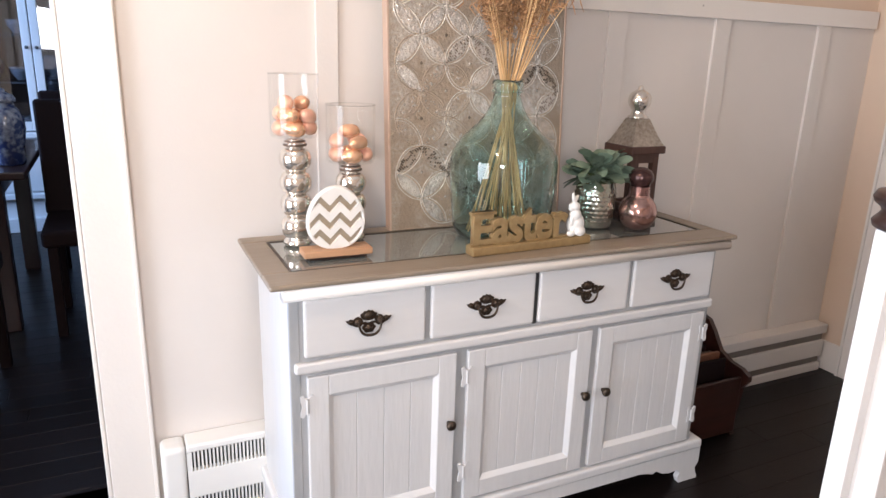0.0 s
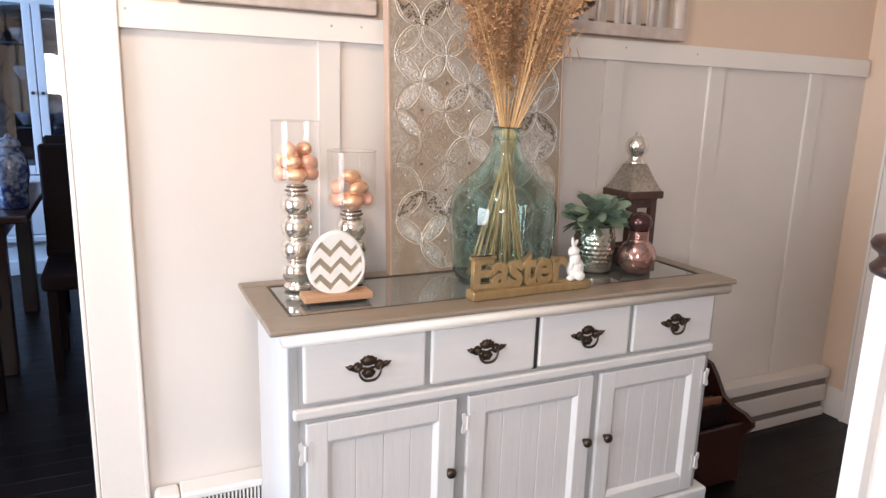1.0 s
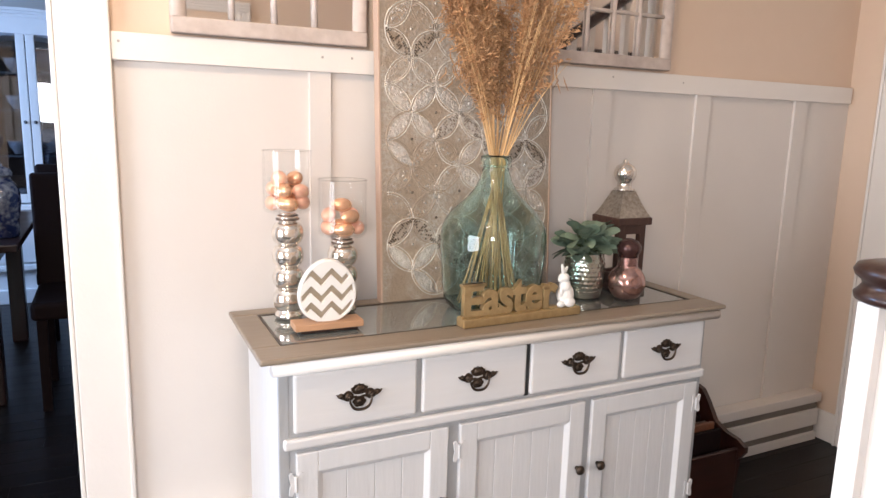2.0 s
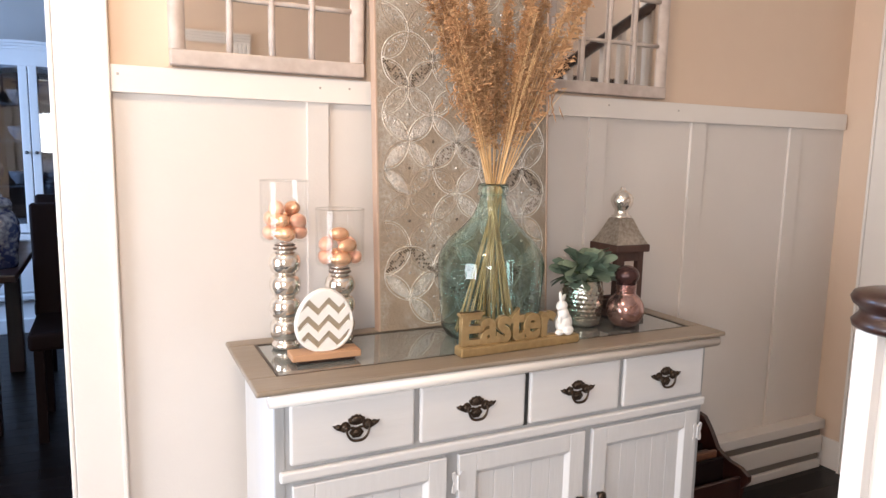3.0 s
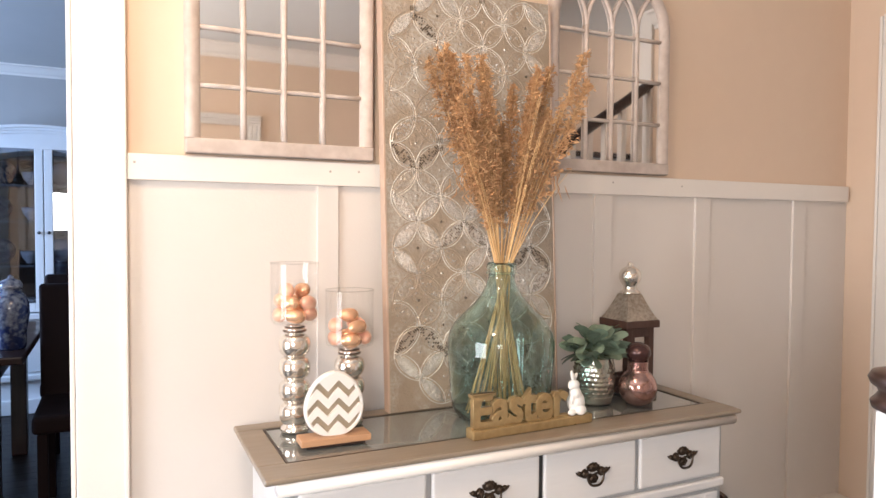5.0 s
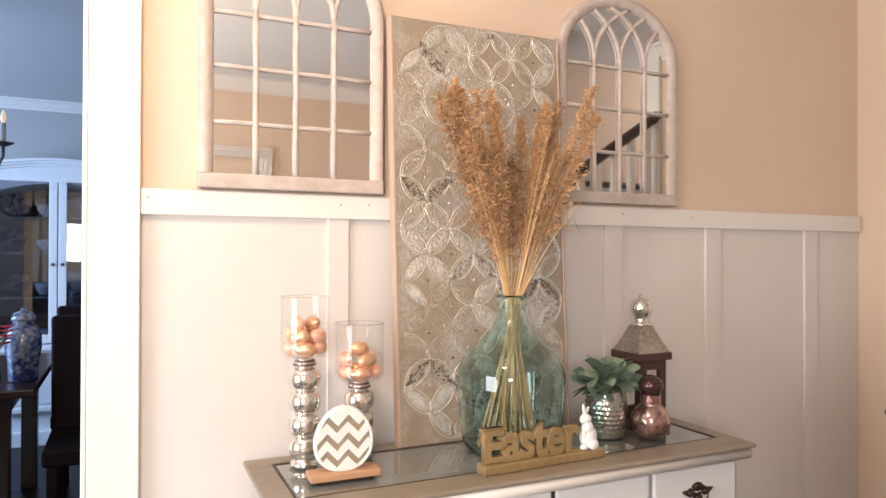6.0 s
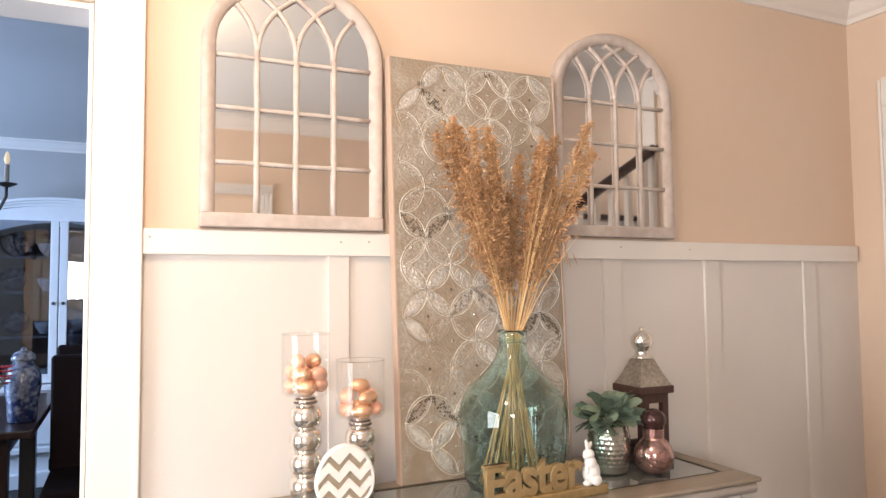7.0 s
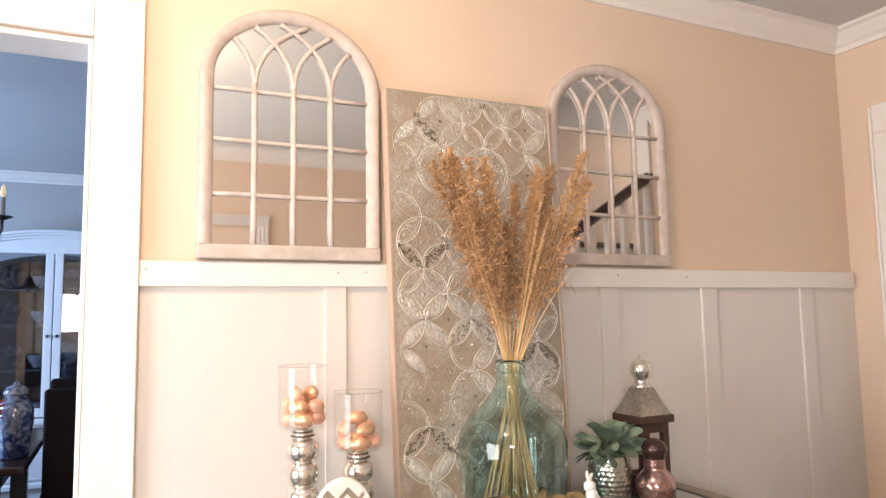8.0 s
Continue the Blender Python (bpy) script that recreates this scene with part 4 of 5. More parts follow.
def dried_grass():
    g = thing("dried_grass", pose(JUG[0], JUG[1], TOP), "bundle of dry golden pampas grass stems with feathery plumes", "dried grass")
    rnd = random.Random(11)
    nrm = np.random.RandomState(4)
    tips = [(-0.225, 0.925), (-0.195, 0.955), (-0.17, 0.975), (-0.15, 0.94), (-0.125, 0.965), (-0.10, 0.945), (-0.085, 0.92), (-0.06, 0.86), (-0.01, 0.78), (0.065, 0.90),
            (0.09, 0.935), (0.115, 0.925), (0.15, 0.945), (0.185, 0.965), (0.215, 0.985), (0.23, 0.91), (-0.165, 0.83), (0.165, 0.84), (-0.12, 0.80), (0.10, 0.80)]
    for n, (tx, tz) in enumerate(tips):
        ty = rnd.uniform(-0.075, 0.06)
        a = rnd.uniform(0, 6.28)
        foot = Vector((-tx * 0.25 + 0.05 * math.cos(a), 0.05 * math.sin(a), 0.012))
        neck = Vector((tx * 0.085 + rnd.uniform(-0.004, 0.004), ty * 0.2, 0.408))
        tip = Vector((tx, ty, tz))

        def at(s):
            if s < 0.45:
                return foot.lerp(neck, s / 0.45)
            u = (s - 0.45) / 0.55
            bend = neck + (neck - foot) * 0.5 * u
            return neck.lerp(tip, u) * (0.35 + 0.65 * u) + bend * (0.65 - 0.65 * u)

        pts = [at(k / 18) for k in range(19)]
        part("stem", tube(pts, [0.0026 - 0.0011 * k / 18 for k in range(19)], 6), STRAW, g)
        # plume: side branchlets that carry clumps of papery husks, over a thin down
        verts, faces = [], []
        start = rnd.uniform(0.60, 0.68)

        def husk(root, way, length, width):
            wide = way.cross(Vector(nrm.normal(size=3))).normalized() * width
            mid, end = root + way * length * 0.45, root + way * length + Vector((0, 0, -0.005 * nrm.rand()))
            fold = way.cross(wide).normalized() * width * 0.6
            i = len(verts)
            verts.extend(tuple(p) for p in (root, mid + wide + fold, end, mid - wide + fold, mid))
            faces.extend(((i, i + 1, i + 2, i + 4), (i, i + 4, i + 2, i + 3)))

        for k in range(84):
            f = ((k + nrm.rand()) / 84) ** 0.66
            base = at(start + (1.0 - start) * f)
            along = (at(min(start + (1 - start) * f + 0.03, 1.0)) - at(start + (1 - start) * f - 0.03)).normalized()
            v = Vector(nrm.normal(size=3))
            side = (v - along * v.dot(along)).normalized()
            reach = (0.012 + 0.046 * math.sin(math.pi * min(1, 0.08 + f * 0.86)) ** 1.1) * (0.35 + nrm.rand() * 0.85)
            tipward = (along * 1.25 + side * (0.45 + 0.5 * nrm.rand())).normalized()
            for j in range(14):
                u = (j + nrm.rand()) / 14
                root = base + tipward * reach * u + Vector((0, 0, -0.012 * u * u)) + Vector(nrm.normal(size=3)) * 0.0022
                way = (tipward + Vector(nrm.normal(size=3)) * 0.55 + Vector((0, 0, -0.35 * u))).normalized()
                husk(root, way, 0.007 + 0.011 * nrm.rand(), 0.0013 + 0.0018 * nrm.rand())
        for k in range(420):
            f = (k / 420) ** 0.6
            base = at(start + (1.0 - start) * f)
            v = Vector(nrm.normal(size=3)).normalized()
            husk(base + v * 0.016 * nrm.rand(), (v + Vector((0, 0, 0.5))).normalized(), 0.008 + 0.014 * nrm.rand(), 0.0006 + 0.0007 * nrm.rand())
        me = bpy.data.meshes.new("plume")
        me.from_pydata(verts, [], faces)
        me.materials.append(PLUME)
        new("plume", me).parent = g
    # bare straws between the plumes
    for k in range(16):
        s = -1 if k % 2 else 1
        tx, tz, ty = s * rnd.uniform(0.06, 0.17), rnd.uniform(0.62, 0.86), rnd.uniform(-0.09, -0.02)
        a = rnd.uniform(0, 6.28)
        foot = Vector((-tx * 0.25 + 0.045 * math.cos(a), 0.045 * math.sin(a), 0.012))
        neck = Vector((tx * 0.12, -0.012, 0.408))
        tip = Vector((tx, ty, tz))
        pts = [foot.lerp(neck, q / 6) for q in range(6)] + [neck.lerp(tip, q / 10) + Vector((0, 0, 0.02 * math.sin(math.pi * q / 10))) for q in range(11)]
        part("stem", tube(pts, [0.0022 - 0.0001 * q for q in range(17)], 6), STRAW, g)
    # loose husks hanging at the lower plumes
    for k in range(60):
        s = -1 if k % 3 else 1
        c = Vector((s * rnd.uniform(0.08, 0.165), rnd.uniform(-0.08, 0.03), rnd.uniform(0.60, 0.78)))
        bm = bmesh.new()
        tube([c, c + Vector((rnd.uniform(-.012, .012), rnd.uniform(-.01, .01), -0.015)), c + Vector((rnd.uniform(-.02, .02), rnd.uniform(-.01, .01), -0.035))], [0.0006, 0.0022, 0.0006], 5, bm, 0.3)
        part("husk", bm, PLUME, g)


dried_grass()


def decorative_egg(x, y, z, r, material, rx, rz, label):
    bm = ellipsoid((0, 0, 0), (r * 0.96, r * 0.96, r * 1.48), u=20, v=14)
    for v in bm.verts:
        k = 1 - 0.14 * v.co.z / (r * 1.48)
        v.co.x, v.co.y = v.co.x * k, v.co.y * k
    e = obj("decorative_egg", bm, material, True)
    e.matrix_world = pose(x, y, z, rx, 0, rz)
    tagged(e, label, "egg", "foil eggs in the hurricane vases")


def candlestick(x, y, balls, cup_r, cup_h, stem_h, label):
    c = thing("candlestick", pose(x, y, TOP), label, "candle holder", "mercury glass candle holders")
    h = (stem_h - 0.040) / balls
    prof = [(0.0, 0.0), (0.033, 0.0), (0.0365, 0.004), (0.033, 0.012), (0.024, 0.018)]
    for k in range(balls):
        z0 = 0.018 + k * h
        for j in range(1, 16):
            a = math.pi * j / 16
            prof.append((0.0195 + 0.0200 * math.sin(a) ** 0.85, z0 + h * (0.5 - 0.5 * math.cos(a))))
        prof.append((0.0185, z0 + h))
    prof += [(0.019, stem_h - 0.021), (0.0275, stem_h - 0.014), (0.0265, stem_h - 0.007), (0.018, stem_h - 0.004), (0.023, stem_h), (0.0, stem_h + 0.001)]
    part("stem", lathe(prof, 48), MERCURY, c, "stacked mercury glass balls", True)
    part("collar", lathe([(0.0195, stem_h - 0.0185), (0.0285, stem_h - 0.0165), (0.0295, stem_h - 0.0125), (0.0240, stem_h - 0.0085), (0.0265, stem_h - 0.0045), (0.0195, stem_h - 0.0025)], 40), COLLAR, c, "tarnished dark metal collar", True)
    R, z0 = cup_r, stem_h + 0.0015
    t = 0.0025
    cup = [(0.0, z0), (R * 0.5, z0), (R * 0.90, z0 + 0.003), (R, z0 + 0.012), (R, z0 + 0.015), (R, z0 + cup_h - 0.002), (R, z0 + cup_h), (R - t, z0 + cup_h), (R - t, z0 + cup_h - 0.002), (R - t, z0 + 0.017), (R - t, z0 + 0.014), (R * 0.88, z0 + 0.007), (0.0, z0 + 0.005)]
    glass_cup = part("hurricane_glass", lathe(cup, 64), CLEAR_GLASS, c, "clear glass cylinder", True)
    part("rim", lathe([(R + 0.0006, z0 + cup_h - 0.001), (R + 0.0004, z0 + cup_h + 0.001), (R - t - 0.0004, z0 + cup_h + 0.001), (R - t - 0.0006, z0 + cup_h - 0.001)], 64), RIM_GLASS, glass_cup, "", True)


def egg_pile(x, y, z, R, layers, seed):
    rnd = random.Random(seed)
    k = 0
    for n, rad, h in layers:
        a0 = rnd.uniform(0, 6.28)
        for j in range(n):
            a = a0 + 2 * math.pi * j / n
            gold = k % 2 == 1
            decorative_egg(x + rad * math.cos(a), y + rad * math.sin(a), z + h + rnd.uniform(-0.002, 0.002), 0.0192, EGG_GOLD if gold else EGG_PEACH, rnd.uniform(75, 105), math.degrees(a) + rnd.uniform(-14, 14),
                           "shiny rose gold foil egg in a glass cylinder" if gold else "speckled peach egg in a glass cylinder")
            k += 1


candlestick(0.138, -0.168, 4, 0.0595, 0.153, 0.266, "tall stacked-ball mercury glass candle holder with a glass cylinder")
egg_pile(0.138, -0.168, TOP + 0.266, 0.0595, [(4, 0.0355, 0.0265), (4, 0.0350, 0.058), (2, 0.021, 0.087)], 2)
candlestick(0.283, -0.160, 3, 0.063, 0.148, 0.198, "shorter stacked-ball mercury glass candle holder with a glass cylinder")
egg_pile(0.283, -0.160, TOP + 0.198, 0.063, [(4, 0.0385, 0.0265), (3, 0.036, 0.058), (1, -0.012, 0.084)], 9)


def egg_ornament(x, y):
    e = thing("egg_ornament", pose(x, y, TOP, 0, 0, -1.5), "white wooden egg cutout with taupe chevrons on an oak base", "ornament")
    part("base", block(-0.083, 0.083, -0.03, 0.03, 0.006, 0.022, 0.002), OAK, e, "light oak block base")
    part("base_foot", block(-0.07, 0.07, -0.024, 0.024, 0.0, 0.0065), DARK_WOOD, e)

    def half(t):
        return 0.0665 * math.sqrt(max(0, 1 - t * t)) * (1 - 0.13 * t)

    zc, hz = 0.022 + 0.0725, 0.0735
    outline = [(half(math.sin(a)) * (1 if k <= 24 else -1), zc + hz * math.sin(a)) for k, a in ((k, -math.pi / 2 + math.pi * (k if k <= 24 else 48 - k) / 24) for k in range(48))]
    part("core", slab(outline, -0.004, 0.011), EGG_TAUPE, e, "taupe chevron ground")
    # white zigzag bands, proud of the ground
    zig = lambda x: 0.0095 * (2 / math.pi) * math.asin(math.sin(2 * math.pi * x / 0.050 + 0.5))
    for lo, hi in ((-0.2, -0.053), (-0.035, -0.014), (0.004, 0.027), (0.045, 0.2)):
        bm = bmesh.new()
        n = 72
        for k in range(n):
            xs = [-0.0665 + 0.133 * (k + j) / n for j in (0, 1)]
            q = []
            for xx in xs:
                top = [t / 400 for t in range(-400, 401) if half(t / 400) >= abs(xx)]
                if not top:
                    q = None
                    break
                za, zb = zc + hz * top[0], zc + hz * top[-1]
                q.append((xx, max(za, zc + lo + zig(xx) * 1.35), min(zb, zc + hi + zig(xx) * 1.35)))
            if not q or q[0][1] >= q[0][2] or q[1][1] >= q[1][2]:
                continue
            (xa, a0, a1), (xb, b0, b1) = q
            f = [bm.verts.new(c) for c in ((xa, -0.0125, a0), (xb, -0.0125, b0), (xb, -0.0125, b1), (xa, -0.0125, a1))]
            g = [bm.verts.new(c) for c in ((xa, -0.0035, a0), (xb, -0.0035, b0), (xb, -0.0035, b1), (xa, -0.0035, a1))]
            bm.faces.new(f)
            bm.faces.new((f[0], g[0], g[1], f[1]))
            bm.faces.new((f[3], f[2], g[2], g[3]))
        bmesh.ops.remove_doubles(bm, verts=bm.verts, dist=0.0001)
        bmesh.ops.recalc_face_normals(bm, faces=bm.faces)
        part("chevron_band", bm, WHITE_CERAMIC, e)
    rim = tube([(x, 0.0, z) for x, z in outline] + [(outline[0][0], 0, outline[0][1])], 0.005, 8, flat=2.3)
    part("rim", rim, WHITE_CERAMIC, e, "", True)


egg_ornament(0.198, -0.305)


def easter_sign(x0, x1, y):
    s = thing("word_sign", pose(x0, y, TOP, 0, 0, 2.0), "antique gold painted word sign reading Easter", "sign")
    L = x1 - x0
    part("base", block(0, L, -0.02, 0.02, 0, 0.024, 0.004, segments=2), GOLD_PAINT, s)
    for text, xa, xb, tall in (("E", 0.006, 0.062, 0.088), ("aster", 0.060, 0.292, 0.088)):
        cu = bpy.data.curves.new("letters", "FONT")
        cu.body, cu.size, cu.extrude, cu.bevel_depth, cu.offset, cu.resolution_u = text, 0.11, 0.007, 0.0012, 0.003, 6
        tmp = new("letters", cu)
        bpy.context.view_layer.update()
        me = bpy.data.meshes.new_from_object(tmp.evaluated_get(bpy.context.evaluated_depsgraph_get()))
        bpy.data.objects.remove(tmp)
        xs = [v.co.x for v in me.vertices]
        zs = [v.co.y for v in me.vertices]
        me.name = "letters"
        me.materials.clear()
        me.materials.append(GOLD_PAINT)
        kx, kz = (xb - xa) / (max(xs) - min(xs)), tall / (max(zs) - min(zs))
        for v in me.vertices:
            v.co = Vector((xa + (v.co.x - min(xs)) * kx, -v.co.z, 0.021 + (v.co.y - min(zs)) * kz))
        new("letters", me).parent = s
    # slab serifs that join the letters along the base and the top
    for xa, xb, z in ((0.0, 0.07, 0.104), (0.0, 0.072, 0.0235), (0.1, 0.13, 0.0235), (0.18, 0.21, 0.0235), (0.25, 0.292, 0.0235), (0.24, 0.266, 0.08)):
        part("serif", block(xa, xb, -0.0082, 0.0082, z - 0.003, z + 0.005, 0.0012), GOLD_PAINT, s)


easter_sign(0.503, 0.866, -0.414)


def rabbit(x, y):
    bm = bmesh.new()
    ellipsoid((0.002, 0, 0.036), (0.029, 0.026, 0.037), bm)
    ellipsoid((-0.006, -0.006, 0.066), (0.020, 0.018, 0.022), bm)
    ellipsoid((-0.010, -0.004, 0.092), (0.0195, 0.0165, 0.017), bm)
    ellipsoid((-0.024, -0.008, 0.088), (0.009, 0.009, 0.008), bm)
    ellipsoid((-0.016, -0.006, 0.118), (0.007, 0.005, 0.022), bm, pose(0, 0, 0, 0, -14, 0))
    ellipsoid((-0.002, 0.002, 0.114), (0.0065, 0.005, 0.017), bm, pose(0, 0, 0, 10, 22, 0))
    ellipsoid((-0.022, -0.014, 0.010), (0.016, 0.010, 0.010), bm)
    ellipsoid((0.006, -0.022, 0.016), (0.019, 0.010, 0.016), bm)
    ellipsoid((-0.022, -0.012, 0.050), (0.007, 0.007, 0.017), bm)
    ellipsoid((0.028, 0.006, 0.018), (0.010, 0.010, 0.010), bm)
    r = obj("rabbit_figurine", bm, WHITE_CERAMIC, True)
    mod = r.modifiers.new("fuse", "REMESH")
    mod.mode, mod.voxel_size, mod.use_smooth_shade = "VOXEL", 0.0015, True
    sm = r.modifiers.new("soften", "SMOOTH")
    sm.iterations = 2
    r.matrix_world = pose(x, y, TOP + 0.0242) @ Matrix.Scale(0.84, 4)
    tagged(r, "small white ceramic rabbit figurine on the sign base", "figurine")


rabbit(0.822, -0.405)


def mercury_pot(x, y):
    p = thing("flower_pot", pose(x, y, TOP), "hobnailed silver mercury glass pot", "plant pot")
    bm = bmesh.new()
    seg, rows = 72, 56
    grid = []
    for j in range(rows + 1):
        z = 0.135 * j / rows
        r = 0.050 + 0.009 * math.sin(math.pi * min(1, z / 0.15)) - (0.006 if z < 0.004 else 0)
        ring = []
        for k in range(seg):
            row = z / 0.0135
            u = k / seg * 22 + 0.5 * (int(row) % 2)
            knobble = max(0.0, math.cos(2 * math.pi * (u % 1 - 0.0))) * math.sin(math.pi * (row % 1)) if 0.02 < z < 0.125 else 0
            rr = r + 0.0032 * knobble
            a = 2 * math.pi * k / seg
            ring.append(bm.verts.new((rr * math.cos(a), rr * math.sin(a), z)))
        grid.append(ring)
    for a, b in zip(grid, grid[1:]):
        for k in range(seg):
            bm.faces.new((a[k], a[(k + 1) % seg], b[(k + 1) % seg], b[k]))
    bm.faces.new(list(reversed(grid[0])))
    part("pot", bm, GREEN_MERCURY, p, "", True)
    part("soil", lathe([(0.0, 0.122), (0.054, 0.120)], 24), DARK_WOOD, p)
    plant = thing("potted_plant", pose(x, y, TOP + 0.122), "leafy sage-green foliage plant in a silver pot", "plant")
    rnd = random.Random(8)

    def leaf(L, B):
        bm = bmesh.new()
        n = 8
        rows = []
        for k in range(n + 1):
            f = k / n
            w = B * math.sin(math.pi * min(1, f * 0.96 + 0.02)) ** 0.55 * (0.7 + 0.5 * f) * 0.5
            zz = -0.28 * L * f * f
            rows.append([bm.verts.new((-w, L * f, zz + 0.12 * w)), bm.verts.new((0, L * f, zz - 0.02 * L)), bm.verts.new((w, L * f, zz + 0.12 * w))])
        for a, b in zip(rows, rows[1:]):
            for k in (0, 1):
                bm.faces.new((a[k], a[k + 1], b[k + 1], b[k]))
        return bm

    for k in range(84):
        a = rnd.uniform(0, 360)
        f = rnd.random()
        h = 0.012 + 0.07 * f * rnd.uniform(0.6, 1.1)
        d = rnd.uniform(0.008, 0.062) * (1.15 - 0.6 * f)
        up = rnd.uniform(-25, 35) + 40 * f
        L = rnd.uniform(0.040, 0.066)
        lf = part("leaf", leaf(L, L * rnd.uniform(0.62, 0.85)), LEAF, plant, "", True)
        lf.matrix_local = pose(0, 0, h, 0, 0, a) @ pose(0, d, 0, up, rnd.uniform(-45, 45), rnd.uniform(-35, 35))
        ar = radians(a)
        part("stem", tube([(0, 0, 0), (-0.5 * d * math.sin(ar), 0.5 * d * math.cos(ar), h * 0.7), (-d * math.sin(ar), d * math.cos(ar), h)], 0.0014, 5), STEM_GREEN, plant)
    lf = part("leaf", leaf(0.11, 0.05), LEAF, plant, "", True)
    lf.matrix_local = pose(0.02, -0.02, 0.05, 12, 0, -95)


mercury_pot(1.0, -0.255)


def lantern(x, y):
    l = thing("lantern", pose(x, y, TOP) @ Matrix.Diagonal((1.06, 1.06, 0.99, 1)), "dark wooden lantern with an embossed silver roof and ball finial", "lantern")
    h = 0.05
    part("base", block(-h - 0.008, h + 0.008, -h - 0.008, h + 0.008, 0, 0.02, 0.003), LANTERN_WOOD, l)
    for sx in (-1, 1):
        for sy in (-1, 1):
            part("post", block(sx * (h - 0.01) - 0.01, sx * (h - 0.01) + 0.01, sy * (h - 0.01) - 0.01, sy * (h - 0.01) + 0.01, 0.0195, 0.206, 0.002), LANTERN_WOOD, l)
    for a in ((-h + 0.019, h - 0.019, -h + 0.001, -h + 0.016), (-h + 0.019, h - 0.019, h - 0.016, h - 0.001), (-h + 0.001, -h + 0.016, -h + 0.019, h - 0.019), (h - 0.016, h - 0.001, -h + 0.019, h - 0.019)):
        part("top_rail", block(*a, 0.178, 0.2065), LANTERN_WOOD, l)
        part("mid_rail", block(*a, 0.0195, 0.05), LANTERN_WOOD, l)
    part("eave", block(-h - 0.012, h + 0.012, -h - 0.012, h + 0.012, 0.2068, 0.230, 0.003), LANTERN_WOOD, l)
    bm = bmesh.new()
    rows = []
    for f in [k / 10 for k in range(11)]:
        w = 0.058 - 0.034 * f ** 0.85
        z = 0.2305 + 0.079 * f
        rows.append([bm.verts.new(c) for c in ((-w, -w, z), (w, -w, z), (w, w, z), (-w, w, z))])
    for a, b in zip(rows, rows[1:]):
        for k in range(4):
            bm.faces.new((a[k], a[(k + 1) % 4], b[(k + 1) % 4], b[k]))
    bm.faces.new(rows[-1])
    bm.faces.new(list(reversed(rows[0])))
    part("roof", bm, ROOF_SILVER, l, "embossed aged silver roof")
    prof = [(0.0, 0.309), (0.030, 0.3095), (0.030, 0.316), (0.022, 0.320), (0.02, 0.33), (0.021, 0.336), (0.028, 0.346), (0.0325, 0.36), (0.032, 0.374), (0.026, 0.386), (0.014, 0.394), (0.008, 0.398), (0.008, 0.403), (0.004, 0.408), (0.0, 0.409)]
    part("finial", lathe(prof, 32), MERCURY, l, "silver mercury glass ball finial", True)


lantern(1.190, -0.185)


def globe_votive(x, y):
    p = thing("votive_holder", pose(x, y, TOP) @ Matrix.Scale(1.06, 4), "rose mercury glass globe candle holder with a dark lid", "candle holder")
    ball = [(0.052 * math.sin(a), 0.050 - 0.052 * math.cos(a)) for a in [math.pi * (0.17 + 0.66 * k / 18) for k in range(19)]]
    neck = [(0.026 + 0.0022 * math.cos(2 * math.pi * k / 5), 0.0985 + 0.0225 * k / 20) for k in range(21)]
    part("body", lathe([(0.0, ball[0][1])] + ball + neck + [(0.024, 0.1215), (0.0, 0.1218)], 48), ROSE_MERCURY, p, "rose mercury glass globe with a ribbed neck", True)
    cap = [(0.0, 0.122), (0.026, 0.1222)] + [(0.034 * math.sin(a), 0.146 - 0.027 * math.cos(a)) for a in [math.pi * (0.3 + 0.62 * k / 12) for k in range(13)]] + [(0.0, 0.173)]
    part("lid", lathe(cap, 40), ROSE_DARK, p, "dark smoky brown domed lid", True)


globe_votive(1.094, -0.335)


# ---- magazine rack on the floor ----
def magazine_rack():
    m = thing("magazine_rack", pose(1.485, -0.02, 0, 0, 0, 0), "reddish brown wooden magazine rack with scalloped ends", "magazine rack")
    W = 0.19
    end = [(-0.30, 0.0), (-0.29, 0.02), (-0.31, 0.19), (-0.335, 0.225), (-0.335, 0.245), (-0.30, 0.262), (-0.25, 0.268), (-0.20, 0.29), (-0.16, 0.35), (-0.13, 0.385), (-0.10, 0.392), (-0.075, 0.375), (-0.07, 0.02), (-0.065, 0.0)]
    for x0 in (-W, W - 0.018):
        bm = bmesh.new()
        a = [bm.verts.new((x0, y, z)) for y, z in end]
        b = [bm.verts.new((x0 + 0.018, y, z)) for y, z in end]
        bm.faces.new(a)
        bm.faces.new(list(reversed(b)))
        for k in range(len(end)):
            bm.faces.new((a[k], b[k], b[(k + 1) % len(end)], a[(k + 1) % len(end)]))
        bmesh.ops.recalc_face_normals(bm, faces=bm.faces)
        part("end_panel", bm, RED_WOOD, m)
    part("front_panel", block(-W + 0.018, W - 0.018, -0.31, -0.295, 0.02, 0.235, 0.004), RED_WOOD, m)
    part("back_panel", block(-W + 0.018, W - 0.018, -0.095, -0.08, 0.02, 0.36, 0.004), RED_WOOD, m)
    part("bottom", block(-W + 0.018, W - 0.018, -0.294, -0.096, 0.025, 0.04), RED_WOOD, m)
    for k in range(5):
        y = -0.26 + k * 0.032
        mag = obj("magazine", block(1.325, 1.625, y - 0.02, y - 0.006, 0.041, 0.29 + 0.012 * (k % 2), 0.002), (LEATHER, COVER_TAN, COVER_GREY)[k % 3])
        tagged(mag, "folded magazine standing in the wooden rack", "magazine", "magazines in the rack")


magazine_rack()


